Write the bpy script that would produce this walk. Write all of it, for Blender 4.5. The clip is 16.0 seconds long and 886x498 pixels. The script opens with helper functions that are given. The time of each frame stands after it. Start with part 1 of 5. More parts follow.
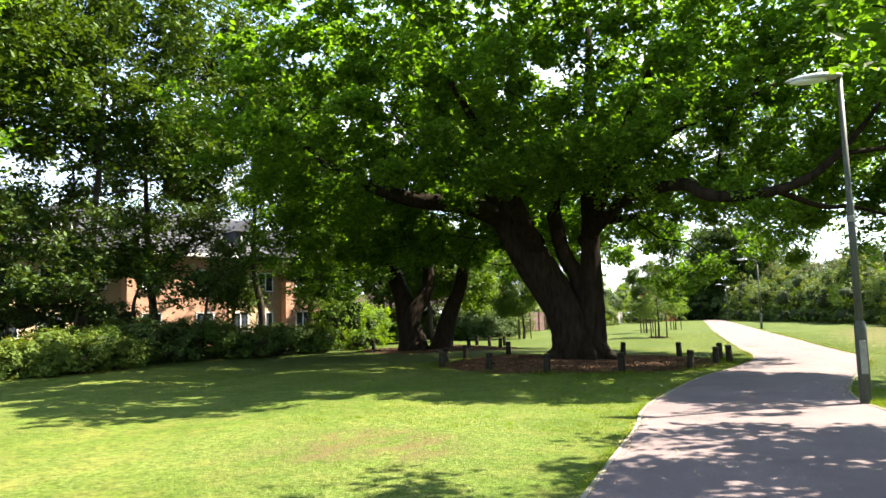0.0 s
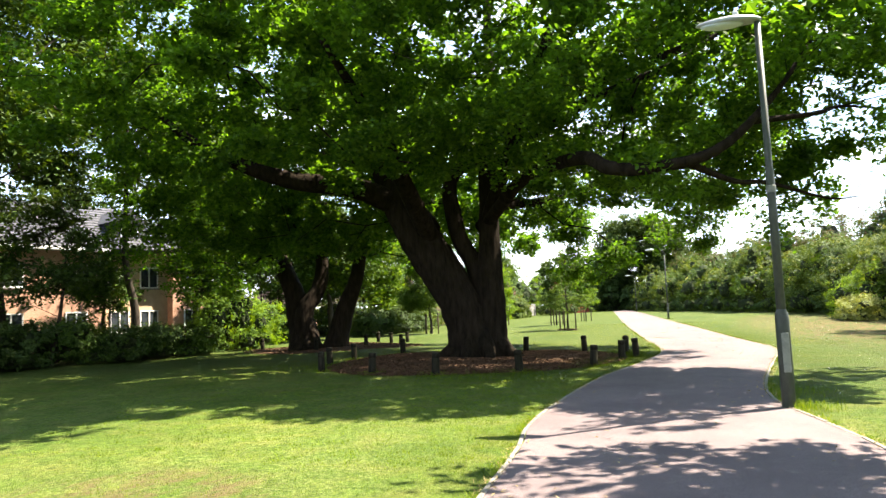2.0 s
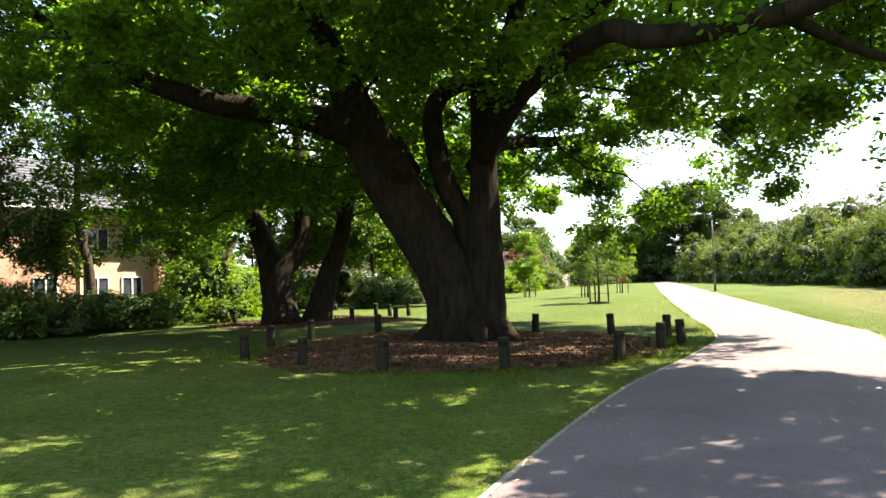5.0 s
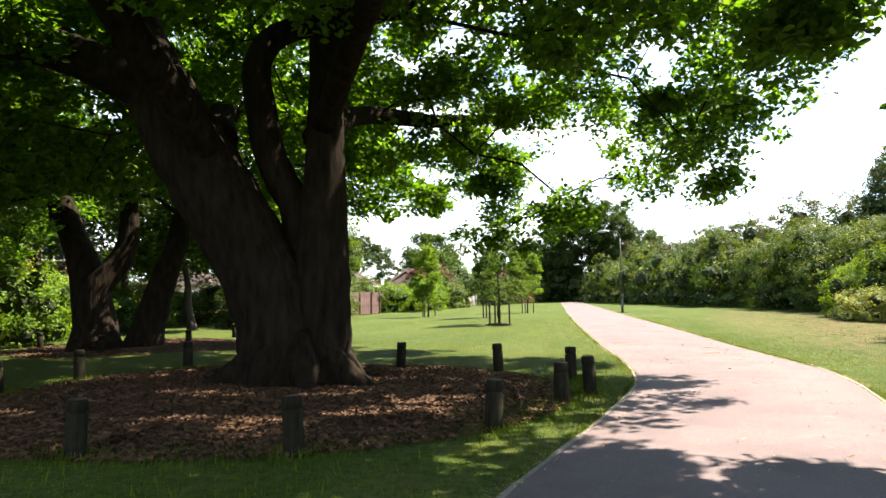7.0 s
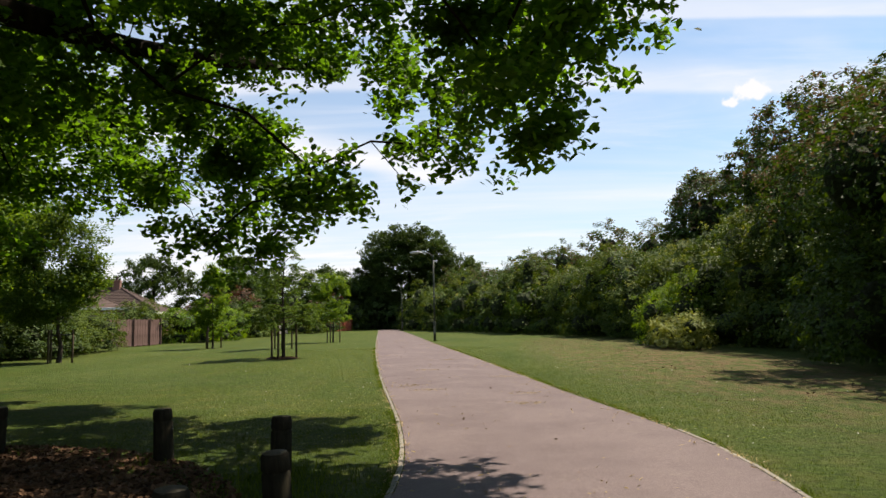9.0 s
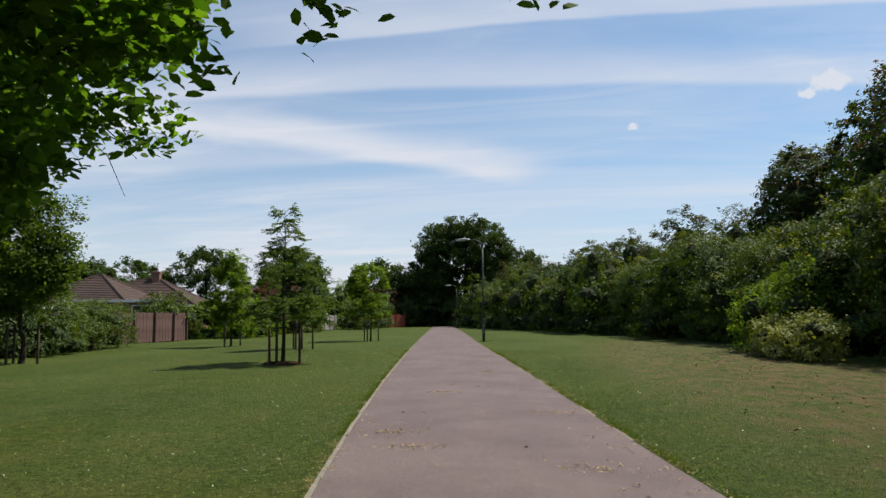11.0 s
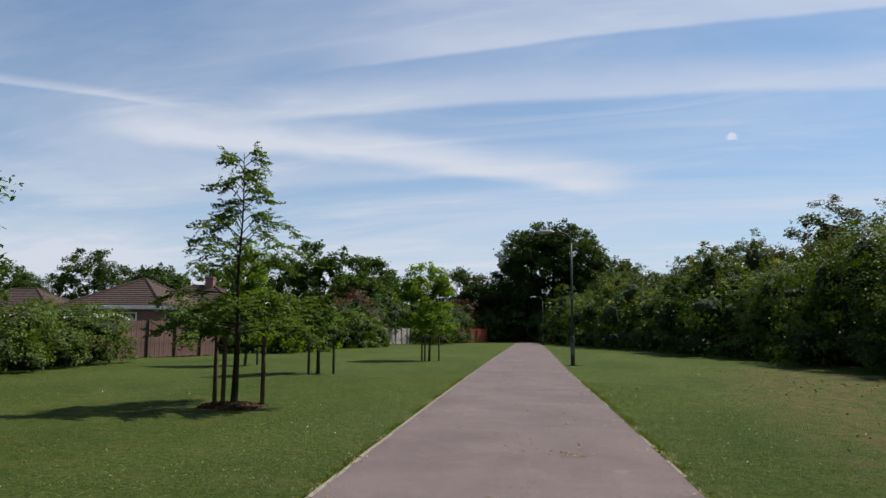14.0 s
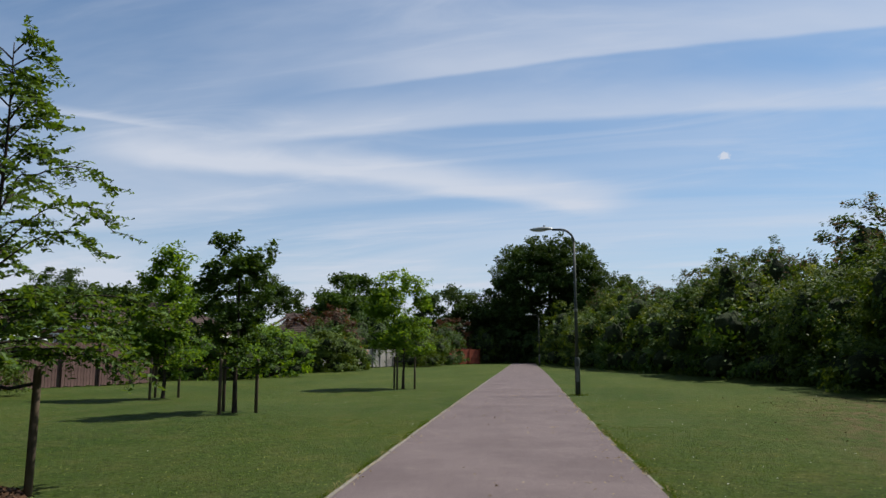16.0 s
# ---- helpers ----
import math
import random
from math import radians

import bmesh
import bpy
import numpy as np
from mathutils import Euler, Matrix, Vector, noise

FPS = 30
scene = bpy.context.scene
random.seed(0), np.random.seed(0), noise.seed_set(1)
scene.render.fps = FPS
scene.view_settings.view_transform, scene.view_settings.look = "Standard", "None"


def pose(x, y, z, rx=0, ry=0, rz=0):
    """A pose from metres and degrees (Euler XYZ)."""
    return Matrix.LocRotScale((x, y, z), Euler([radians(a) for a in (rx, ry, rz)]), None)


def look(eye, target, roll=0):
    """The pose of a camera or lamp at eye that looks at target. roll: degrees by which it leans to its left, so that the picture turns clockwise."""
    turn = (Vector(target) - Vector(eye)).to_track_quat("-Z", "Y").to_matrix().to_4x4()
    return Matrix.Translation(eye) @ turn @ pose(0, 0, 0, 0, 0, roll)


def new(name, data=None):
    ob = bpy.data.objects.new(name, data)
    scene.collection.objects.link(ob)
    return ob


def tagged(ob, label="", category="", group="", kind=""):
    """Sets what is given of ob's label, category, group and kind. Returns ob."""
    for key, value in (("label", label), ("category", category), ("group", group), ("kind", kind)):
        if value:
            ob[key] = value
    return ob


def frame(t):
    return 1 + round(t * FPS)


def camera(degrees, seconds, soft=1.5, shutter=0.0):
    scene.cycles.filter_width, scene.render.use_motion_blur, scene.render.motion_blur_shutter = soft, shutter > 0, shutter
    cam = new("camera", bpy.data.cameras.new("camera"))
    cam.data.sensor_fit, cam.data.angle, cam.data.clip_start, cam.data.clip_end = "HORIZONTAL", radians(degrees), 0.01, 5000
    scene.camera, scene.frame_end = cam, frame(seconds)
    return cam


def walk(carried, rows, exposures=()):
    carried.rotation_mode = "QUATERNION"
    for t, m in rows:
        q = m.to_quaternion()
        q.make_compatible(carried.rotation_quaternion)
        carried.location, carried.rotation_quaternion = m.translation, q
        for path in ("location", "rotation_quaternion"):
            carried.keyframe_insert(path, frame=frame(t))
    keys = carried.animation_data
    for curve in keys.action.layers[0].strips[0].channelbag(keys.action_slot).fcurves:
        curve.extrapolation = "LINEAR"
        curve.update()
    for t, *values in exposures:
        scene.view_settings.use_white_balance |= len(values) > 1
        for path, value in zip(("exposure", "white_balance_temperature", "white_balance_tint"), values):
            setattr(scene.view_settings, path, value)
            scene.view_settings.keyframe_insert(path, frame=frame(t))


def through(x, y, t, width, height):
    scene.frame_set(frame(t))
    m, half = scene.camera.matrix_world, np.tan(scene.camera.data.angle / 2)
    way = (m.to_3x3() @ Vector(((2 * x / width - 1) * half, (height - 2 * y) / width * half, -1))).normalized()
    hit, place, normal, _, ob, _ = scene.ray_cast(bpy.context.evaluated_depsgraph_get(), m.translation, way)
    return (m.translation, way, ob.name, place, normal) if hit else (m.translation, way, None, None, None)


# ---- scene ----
cam = camera(65.0, 16.0)
PATH = [
    (0, (1.55, -1.191, 1.429), (0.623, 0.57, 1.628), -1.4),
    (0.5, (1.507, -0.571, 1.418), (0.652, 1.226, 1.619), -1.5),
    (1, (1.495, 0.027, 1.411), (0.677, 1.842, 1.607), -2.5),
    (1.5, (1.449, 0.642, 1.408), (0.695, 2.484, 1.6), -3.1),
    (2, (1.382, 1.262, 1.408), (0.666, 3.121, 1.584), -2.4),
    (2.5, (1.313, 1.955, 1.408), (0.607, 3.82, 1.57), -1.2),
    (3, (1.232, 2.742, 1.409), (0.518, 4.605, 1.55), 0.3),
    (3.5, (1.144, 3.597, 1.406), (0.417, 5.458, 1.498), 0.3),
    (3.7, (1.099, 3.957, 1.403), (0.355, 5.812, 1.486), -0.3),
    (5.8, (0.538, 8.024, 1.298), (-0.297, 9.84, 1.387), -1.8),
    (6, (0.483, 8.451, 1.296), (-0.277, 10.301, 1.364), -2.3),
    (6.5, (0.363, 9.593, 1.29), (-0.285, 11.483, 1.372), -1.8),
    (7, (0.294, 10.773, 1.288), (-0.294, 12.68, 1.426), -1.1),
    (7.5, (0.299, 11.992, 1.29), (-0.123, 13.94, 1.45), -0.6),
    (8, (0.351, 13.256, 1.281), (0.005, 15.218, 1.46), 0.2),
    (8.5, (0.461, 14.552, 1.268), (0.186, 16.522, 1.48), 0.2),
    (9, (0.599, 15.868, 1.241), (0.505, 17.855, 1.447), -1.3),
    (9.2, (0.65, 16.422, 1.241), (0.643, 18.411, 1.452), -0.6),
    (11.3, (0.964, 22.402, 1.285), (0.666, 24.37, 1.481), -0.6),
    (11.5, (0.964, 22.978, 1.286), (0.657, 24.945, 1.481), -0.6),
    (12, (0.887, 24.431, 1.291), (0.489, 26.38, 1.496), -0.5),
    (12.5, (0.762, 25.891, 1.295), (0.269, 27.82, 1.488), -0.7),
    (13, (0.613, 27.335, 1.299), (0.106, 29.259, 1.504), -1.0),
    (13.5, (0.463, 28.768, 1.31), (0.002, 30.699, 1.551), -0.2),
    (14, (0.307, 30.194, 1.326), (-0.214, 32.11, 1.565), 0.4),
    (14.5, (0.152, 31.638, 1.348), (-0.381, 33.554, 1.558), 0.2),
    (15, (-0.037, 33.049, 1.365), (-0.539, 34.971, 1.604), -0.2),
    (15.5, (-0.259, 34.423, 1.372), (-0.785, 36.334, 1.635), -0.1),
    (16, (-0.431, 35.854, 1.374), (-0.937, 37.766, 1.671), 0.0),
]
walk(cam, [(t, look(eye, target, roll)) for t, eye, target, roll in PATH],
     exposures=[(0.0, 2.8, 7200, 12), (3.5, 2.8, 7200, 12), (6.0, 3.12, 7400, 12), (6.6, 2.85, 7300, 13), (7.0, 2.55, 7200, 14), (7.5, 2.0, 7200, 15), (8.2, 1.44, 7200, 15),
                (9.0, 1.08, 7350, 14), (11.5, 0.6, 6600, 11), (13.0, 0.55, 6550, 12), (14.5, 0.54, 6500, 12), (15.5, 0.47, 6400, 11), (16.0, 0.47, 6400, 11)])

# ---- world and sun ----
SUN_AZ, SUN_EL = radians(47), radians(55)
world = bpy.data.worlds.new("world")
scene.world = world
world.use_nodes = True
wn, wl = world.node_tree.nodes, world.node_tree.links
wn.clear()
sky = wn.new("ShaderNodeTexSky")
sky.sky_type, sky.sun_disc, sky.sun_elevation, sky.sun_rotation = "NISHITA", False, SUN_EL, SUN_AZ
sky.air_density, sky.dust_density, sky.ozone_density = 1.0, 0.6, 1.4
geo = wn.new("ShaderNodeTexCoord")
sep = wn.new("ShaderNodeSeparateXYZ")
wl.new(geo.outputs["Generated"], sep.inputs[0])


def wmath(op, a, b=None, c=None):
    n = wn.new("ShaderNodeMath")
    n.operation = op
    for k, v in enumerate((a, b, c)):
        if v is None:
            continue
        if isinstance(v, (int, float)):
            n.inputs[k].default_value = v
        else:
            wl.new(v, n.inputs[k])
    return n.outputs[0]


# thin high cloud on a flat layer overhead, drawn out into streaks
height = wmath("ADD", wmath("MAXIMUM", sep.outputs[2], 0.0), 0.10)
comb = wn.new("ShaderNodeCombineXYZ")
wl.new(wmath("DIVIDE", sep.outputs[0], height), comb.inputs[0])
wl.new(wmath("DIVIDE", sep.outputs[1], height), comb.inputs[1])


def streaks(scale, rot, stretch, detail, lo, hi, rough=0.55, warp=0.4):
    m = wn.new("ShaderNodeMapping")
    m.inputs["Rotation"].default_value = (0, 0, radians(rot))
    m.inputs["Scale"].default_value = (scale, scale * stretch, 1)
    wl.new(comb.outputs[0], m.inputs[0])
    n = wn.new("ShaderNodeTexNoise")
    n.inputs["Scale"].default_value = 1.0
    n.inputs["Detail"].default_value = detail
    n.inputs["Roughness"].default_value = rough
    n.inputs["Distortion"].default_value = warp
    wl.new(m.outputs[0], n.inputs["Vector"])
    r = wn.new("ShaderNodeMapRange")
    r.interpolation_type = "SMOOTHSTEP"
    r.inputs["From Min"].default_value, r.inputs["From Max"].default_value = lo, hi
    wl.new(n.outputs["Fac"], r.inputs["Value"])
    return r.outputs[0]


def vdot(v, d):
    n = wn.new("ShaderNodeVectorMath")
    n.operation = "DOT_PRODUCT"
    wl.new(v, n.inputs[0])
    n.inputs[1].default_value = (*d, 0)
    return n.outputs["Value"]


def smooth(v, lo, hi):
    r = wn.new("ShaderNodeMapRange")
    r.interpolation_type = "SMOOTHSTEP"
    r.inputs["From Min"].default_value, r.inputs["From Max"].default_value = lo, hi
    wl.new(v, r.inputs["Value"])
    return r.outputs[0]


def wander(scale, amount):
    n = wn.new("ShaderNodeTexNoise")
    n.inputs["Scale"].default_value, n.inputs["Detail"].default_value = scale, 5
    wl.new(comb.outputs[0], n.inputs["Vector"])
    return wmath("MULTIPLY", wmath("SUBTRACT", n.outputs["Fac"], 0.5), amount)


def band(a, b, sharp, soft, fade=0.5, warp=0.1):
    """An old vapour trail from a to b on the cloud layer: crisp on the near side, drawn out on the far one."""
    u = np.subtract(b, a) / np.linalg.norm(np.subtract(b, a))
    nrm = (-u[1], u[0])
    along = wmath("SUBTRACT", vdot(comb.outputs[0], u), float(np.dot(a, u)))
    off = wmath("ADD", wmath("SUBTRACT", vdot(comb.outputs[0], nrm), float(np.dot(a, nrm))), wander(2.5, warp))
    body = wmath("MULTIPLY", smooth(off, sharp, 0.0), smooth(off, -soft, 0.0))
    ends = wmath("MULTIPLY", smooth(along, -fade, 0.0), smooth(along, float(np.linalg.norm(np.subtract(b, a))) + fade, float(np.linalg.norm(np.subtract(b, a)))))
    return wmath("MULTIPLY", body, ends)


veil = streaks(0.30, -6, 2.6, 6, 0.36, 0.70, 0.55, 0.7)
wisps = streaks(0.8, 22, 3.5, 7, 0.45, 0.78, 0.6, 1.0)
trails = wmath("ADD", wmath("MULTIPLY", band((-0.45, 1.83), (1.4, 1.80), 0.03, 0.30, 0.6, 0.05), 0.36), wmath("MULTIPLY", band((-1.0, 2.13), (1.2, 2.31), 0.07, 0.30, 0.5, 0.06), 0.36))
trails = wmath("ADD", trails, wmath("MULTIPLY", band((-1.62, 2.13), (-0.22, 3.12), 0.20, 0.36, 0.35, 0.22), 0.5))
trails = wmath("ADD", trails, wmath("MULTIPLY", band((-2.1, 1.36), (-1.6, 1.80), 0.03, 0.08, 0.3, 0.04), 0.28))
cloud = wmath("ADD", wmath("MULTIPLY_ADD", wisps, 0.24, wmath("MULTIPLY_ADD", veil, 0.40, 0.04)), trails)
haze = wmath("MULTIPLY", wmath("POWER", wmath("SUBTRACT", 1.0, wmath("MAXIMUM", sep.outputs[2], 0.0)), 5.5), 0.95)


def puff(d, size):
    """A small fair-weather cloud in one direction of the sky."""
    v = wn.new("ShaderNodeVectorMath")
    v.operation = "DISTANCE"
    m = wn.new("ShaderNodeMapping")
    m.inputs["Scale"].default_value = (1, 1, 1.5)
    wl.new(geo.outputs["Generated"], m.inputs[0])
    wl.new(m.outputs[0], v.inputs[0])
    v.inputs[1].default_value = (d[0], d[1], d[2] * 1.5)
    n = wn.new("ShaderNodeTexNoise")
    n.inputs["Scale"].default_value = 1.6 / size
    n.inputs["Detail"].default_value = 5
    wl.new(geo.outputs["Generated"], n.inputs["Vector"])
    r = wn.new("ShaderNodeMapRange")
    r.interpolation_type = "SMOOTHSTEP"
    r.inputs["From Min"].default_value, r.inputs["From Max"].default_value = size, size * 0.2
    wl.new(wmath("MULTIPLY_ADD", n.outputs["Fac"], size * 1.5, wmath("SUBTRACT", v.outputs["Value"], size * 0.75)), r.inputs["Value"])
    return r.outputs[0]


puffs = wmath("ADD", puff((0.360, 0.888, 0.286), 0.024), wmath("ADD", puff((0.338, 0.899, 0.276), 0.013), puff((0.132, 0.957, 0.259), 0.009)))
cover = wmath("MINIMUM", wmath("ADD", wmath("ADD", cloud, puffs), haze), 0.94)
mix = wn.new("ShaderNodeMixRGB")
mix.inputs["Color2"].default_value = (7.0, 7.5, 8.4, 1)
wl.new(cover, mix.inputs["Fac"])
tone = wn.new("ShaderNodeMixRGB")
tone.blend_type, tone.inputs["Fac"].default_value, tone.inputs["Color2"].default_value = "MULTIPLY", 1.0, (0.60, 0.97, 1.17, 1)
wl.new(sky.outputs[0], tone.inputs["Color1"])
wl.new(tone.outputs[0], mix.inputs["Color1"])
bg = wn.new("ShaderNodeBackground")
bg.inputs["Strength"].default_value = 0.065
wl.new(mix.outputs[0], bg.inputs["Color"])
wo = wn.new("ShaderNodeOutputWorld")
wl.new(bg.outputs[0], wo.inputs["Surface"])

sun = new("sun", bpy.data.lights.new("sun", "SUN"))
sun.data.energy, sun.data.angle, sun.data.color = 4.8, radians(0.53), (1.0, 0.95, 0.86)
to_sun = Vector((math.sin(SUN_AZ) * math.cos(SUN_EL), math.cos(SUN_AZ) * math.cos(SUN_EL), math.sin(SUN_EL)))
sun.matrix_world = look(to_sun * 80, (0, 0, 0))


# ---- materials ----
RNG = np.random.default_rng(7)


def material(name, rough=0.8, metal=0.0):
    m = bpy.data.materials.new(name)
    m.use_nodes = True
    nt = m.node_tree
    bsdf = nt.nodes["Principled BSDF"]
    bsdf.inputs["Roughness"].default_value = rough
    bsdf.inputs["Metallic"].default_value = metal
    return m, nt.nodes, nt.links, bsdf


def noise_node(nodes, links, scale, detail=6, rough=0.6, coords="Object", stretch=(1, 1, 1)):
    tc = nodes.new("ShaderNodeTexCoord")
    mp = nodes.new("ShaderNodeMapping")
    mp.inputs["Scale"].default_value = stretch
    links.new(tc.outputs[coords], mp.inputs[0])
    n = nodes.new("ShaderNodeTexNoise")
    n.inputs["Scale"].default_value, n.inputs["Detail"].default_value, n.inputs["Roughness"].default_value = scale, detail, rough
    links.new(mp.outputs[0], n.inputs["Vector"])
    return n.outputs["Fac"]


def ramp(nodes, links, fac, stops):
    r = nodes.new("ShaderNodeValToRGB")
    e = r.color_ramp.elements
    while len(e) < len(stops):
        e.new(0.5)
    for k, (p, c) in enumerate(stops):
        e[k].position, e[k].color = p, (*c, 1)
    links.new(fac, r.inputs[0])
    return r.outputs[0]


def blend(nodes, links, a, b, fac, mode="MIX"):
    x = nodes.new("ShaderNodeMixRGB")
    x.blend_type = mode
    for k, v in (("Fac", fac), ("Color1", a), ("Color2", b)):
        if isinstance(v, (int, float)):
            x.inputs[k].default_value = v
        elif isinstance(v, tuple):
            x.inputs[k].default_value = (*v, 1)
        else:
            links.new(v, x.inputs[k])
    return x.outputs[0]


def bump(nodes, links, bsdf, fac, strength, distance):
    b = nodes.new("ShaderNodeBump")
    b.inputs["Strength"].default_value, b.inputs["Distance"].default_value = strength, distance
    links.new(fac, b.inputs["Height"])
    links.new(b.outputs[0], bsdf.inputs["Normal"])


def grained(name, dark, light, scale, rough=0.85, stretch=(1, 1, 1), big=0.6, relief=0.4, depth=0.01, metal=0.0, stain=(0.5, 0.5, 0.5), stain_amount=0.35, shine=0.12):
    """A surface with grain at one scale and stains at a larger one, varied a little from piece to piece."""
    m, n, l, b = material(name, rough, metal)
    b.inputs["Specular IOR Level"].default_value = shine
    f = noise_node(n, l, scale, 8, 0.65, stretch=stretch)
    c = ramp(n, l, f, [(0.3, dark), (0.7, light)])
    s = noise_node(n, l, big, 4, 0.6)
    c = blend(n, l, c, blend(n, l, c, stain, 1.0, "MULTIPLY"), blend(n, l, (0.0, 0.0, 0.0), (stain_amount,) * 3, ramp(n, l, s, [(0.42, (0, 0, 0)), (0.62, (1, 1, 1))])))
    oi = n.new("ShaderNodeObjectInfo")
    v = ramp(n, l, oi.outputs["Random"], [(0.0, (0.82, 0.82, 0.82)), (1.0, (1.0, 1.0, 1.0))])
    l.new(blend(n, l, c, v, 1.0, "MULTIPLY"), b.inputs["Base Color"])
    bump(n, l, b, f, relief, depth)
    return m


def lift_near_start(n, l, c):
    """Lifts the brightness of the grass colour round the walk's start, uneven in patches."""
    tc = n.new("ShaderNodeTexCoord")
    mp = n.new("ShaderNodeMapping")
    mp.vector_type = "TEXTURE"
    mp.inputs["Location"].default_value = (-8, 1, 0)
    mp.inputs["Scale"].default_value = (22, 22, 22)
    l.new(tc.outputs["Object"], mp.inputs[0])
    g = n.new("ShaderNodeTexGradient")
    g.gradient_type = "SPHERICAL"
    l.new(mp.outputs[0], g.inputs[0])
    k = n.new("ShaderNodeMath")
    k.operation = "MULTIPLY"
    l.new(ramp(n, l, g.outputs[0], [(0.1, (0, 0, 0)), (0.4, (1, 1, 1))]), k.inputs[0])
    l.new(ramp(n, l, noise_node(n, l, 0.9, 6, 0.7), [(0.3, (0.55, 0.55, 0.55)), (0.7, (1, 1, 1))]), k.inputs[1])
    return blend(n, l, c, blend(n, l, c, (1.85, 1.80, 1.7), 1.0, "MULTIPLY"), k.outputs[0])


def foliage(name, dark, light, through=0.45, warm=(1.6, 1.4, 0.35), gloss=0.6, shine=0.15, dry=False):
    """Leaves: each a little different, letting sunlight through."""
    m, n, l, b = material(name, gloss)
    g = n.new("ShaderNodeNewGeometry")
    c = ramp(n, l, g.outputs["Random Per Island"], [(0.0, dark), (0.55, tuple((a + d) / 2 for a, d in zip(dark, light))), (1.0, light)])
    big = noise_node(n, l, 0.45, 3, 0.6)
    c = blend(n, l, c, blend(n, l, c, (1.3, 1.2, 0.8), 1.0, "MULTIPLY"), big)
    # dry lifts the colour's brightness round the walk's start
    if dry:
        c = lift_near_start(n, l, c)
    l.new(c, b.inputs["Base Color"])
    b.inputs["Specular IOR Level"].default_value = shine
    tr = n.new("ShaderNodeBsdfTranslucent")
    l.new(blend(n, l, c, warm, 1.0, "MULTIPLY"), tr.inputs["Color"])
    ms = n.new("ShaderNodeMixShader")
    ms.inputs[0].default_value = through
    l.new(b.outputs[0], ms.inputs[1])
    l.new(tr.outputs[0], ms.inputs[2])
    out = n["Material Output"]
    l.new(ms.outputs[0], out.inputs["Surface"])
    return m


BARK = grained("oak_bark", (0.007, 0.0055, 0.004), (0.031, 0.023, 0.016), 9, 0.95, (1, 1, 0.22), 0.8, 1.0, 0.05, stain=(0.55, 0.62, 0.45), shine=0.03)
BARK_GREY = grained("grey_bark", (0.022, 0.018, 0.014), (0.075, 0.062, 0.05), 14, 0.9, (1, 1, 0.3), 1.2, 0.8, 0.03, shine=0.03)
OAK_LEAF = foliage("oak_leaves", (0.027, 0.068, 0.010), (0.088, 0.170, 0.024), 0.62, (1.4, 1.5, 0.42))
WOOD_LEAF = foliage("woodland_leaves", (0.018, 0.042, 0.008), (0.054, 0.105, 0.018), 0.27)
BRIGHT_LEAF = foliage("bright_leaves", (0.045, 0.10, 0.014), (0.12, 0.215, 0.034), 0.5)
SPRIG_LEAF = foliage("fine_young_leaves", (0.03, 0.066, 0.014), (0.085, 0.15, 0.035), 0.4)
HEDGE_LEAF = foliage("hedge_leaves", (0.028, 0.056, 0.010), (0.092, 0.142, 0.028), 0.3)
PALE_LEAF = foliage("pale_flower_heads", (0.12, 0.16, 0.05), (0.22, 0.26, 0.10), 0.3)
BROWN_LEAF = foliage("browned_blossom", (0.06, 0.042, 0.03), (0.14, 0.095, 0.065), 0.25, (1.2, 1.1, 0.8))
DARK_LEAF = foliage("dark_leaves", (0.02, 0.042, 0.012), (0.05, 0.09, 0.025), 0.25)
# dark green-brown colour that stands in for the shade deep inside shrubs
CORE_SHADE = grained("shrub_core_shade", (0.015, 0.022, 0.009), (0.05, 0.066, 0.026), 14, 0.95, big=1.5, relief=1.0, depth=0.1)
COPPER_LEAF = foliage("copper_leaves", (0.045, 0.028, 0.02), (0.10, 0.06, 0.04), 0.35, (1.3, 0.9, 0.7))
ROSE_LEAF = foliage("red_flowers", (0.25, 0.08, 0.05), (0.45, 0.2, 0.10), 0.3, (1.2, 1.0, 0.8))
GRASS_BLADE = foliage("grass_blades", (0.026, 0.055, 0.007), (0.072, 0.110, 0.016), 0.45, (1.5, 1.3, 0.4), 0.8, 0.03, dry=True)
STRAW = foliage("dry_clippings", (0.16, 0.12, 0.06), (0.36, 0.29, 0.16), 0.15, (1.0, 0.9, 0.7))
CHIP = grained("wood_chips", (0.03, 0.017, 0.009), (0.15, 0.084, 0.047), 6, 0.9)
POST_WOOD = grained("weathered_post", (0.009, 0.0085, 0.006), (0.034, 0.03, 0.02), 22, 0.9, (1, 1, 0.15), 3, 0.7, 0.01, stain=(0.45, 0.5, 0.35), stain_amount=0.7, shine=0.03)
END_WOOD = grained("post_end_grain", (0.035, 0.032, 0.023), (0.09, 0.08, 0.058), 25, 0.9)
STAKE_WOOD = grained("stake_timber", (0.055, 0.043, 0.03), (0.15, 0.115, 0.08), 20, 0.9, (1, 1, 0.15), 2, 0.5, 0.006)
RUBBER = grained("black_rubber", (0.015, 0.015, 0.015), (0.03, 0.03, 0.03), 30, 0.7)
LAMP_STEEL = grained("painted_column", (0.038, 0.045, 0.038), (0.072, 0.08, 0.068), 12, 0.5, (1, 1, 0.4), 2.5, 0.15, 0.002, 0.0, (0.6, 0.62, 0.5), shine=0.15)
LAMP_CASE = grained("lantern_case", (0.26, 0.28, 0.27), (0.38, 0.40, 0.39), 10, 0.45, metal=0.15, shine=0.5)
DOOR_STEEL = grained("column_door", (0.13, 0.14, 0.12), (0.20, 0.21, 0.18), 15, 0.5)
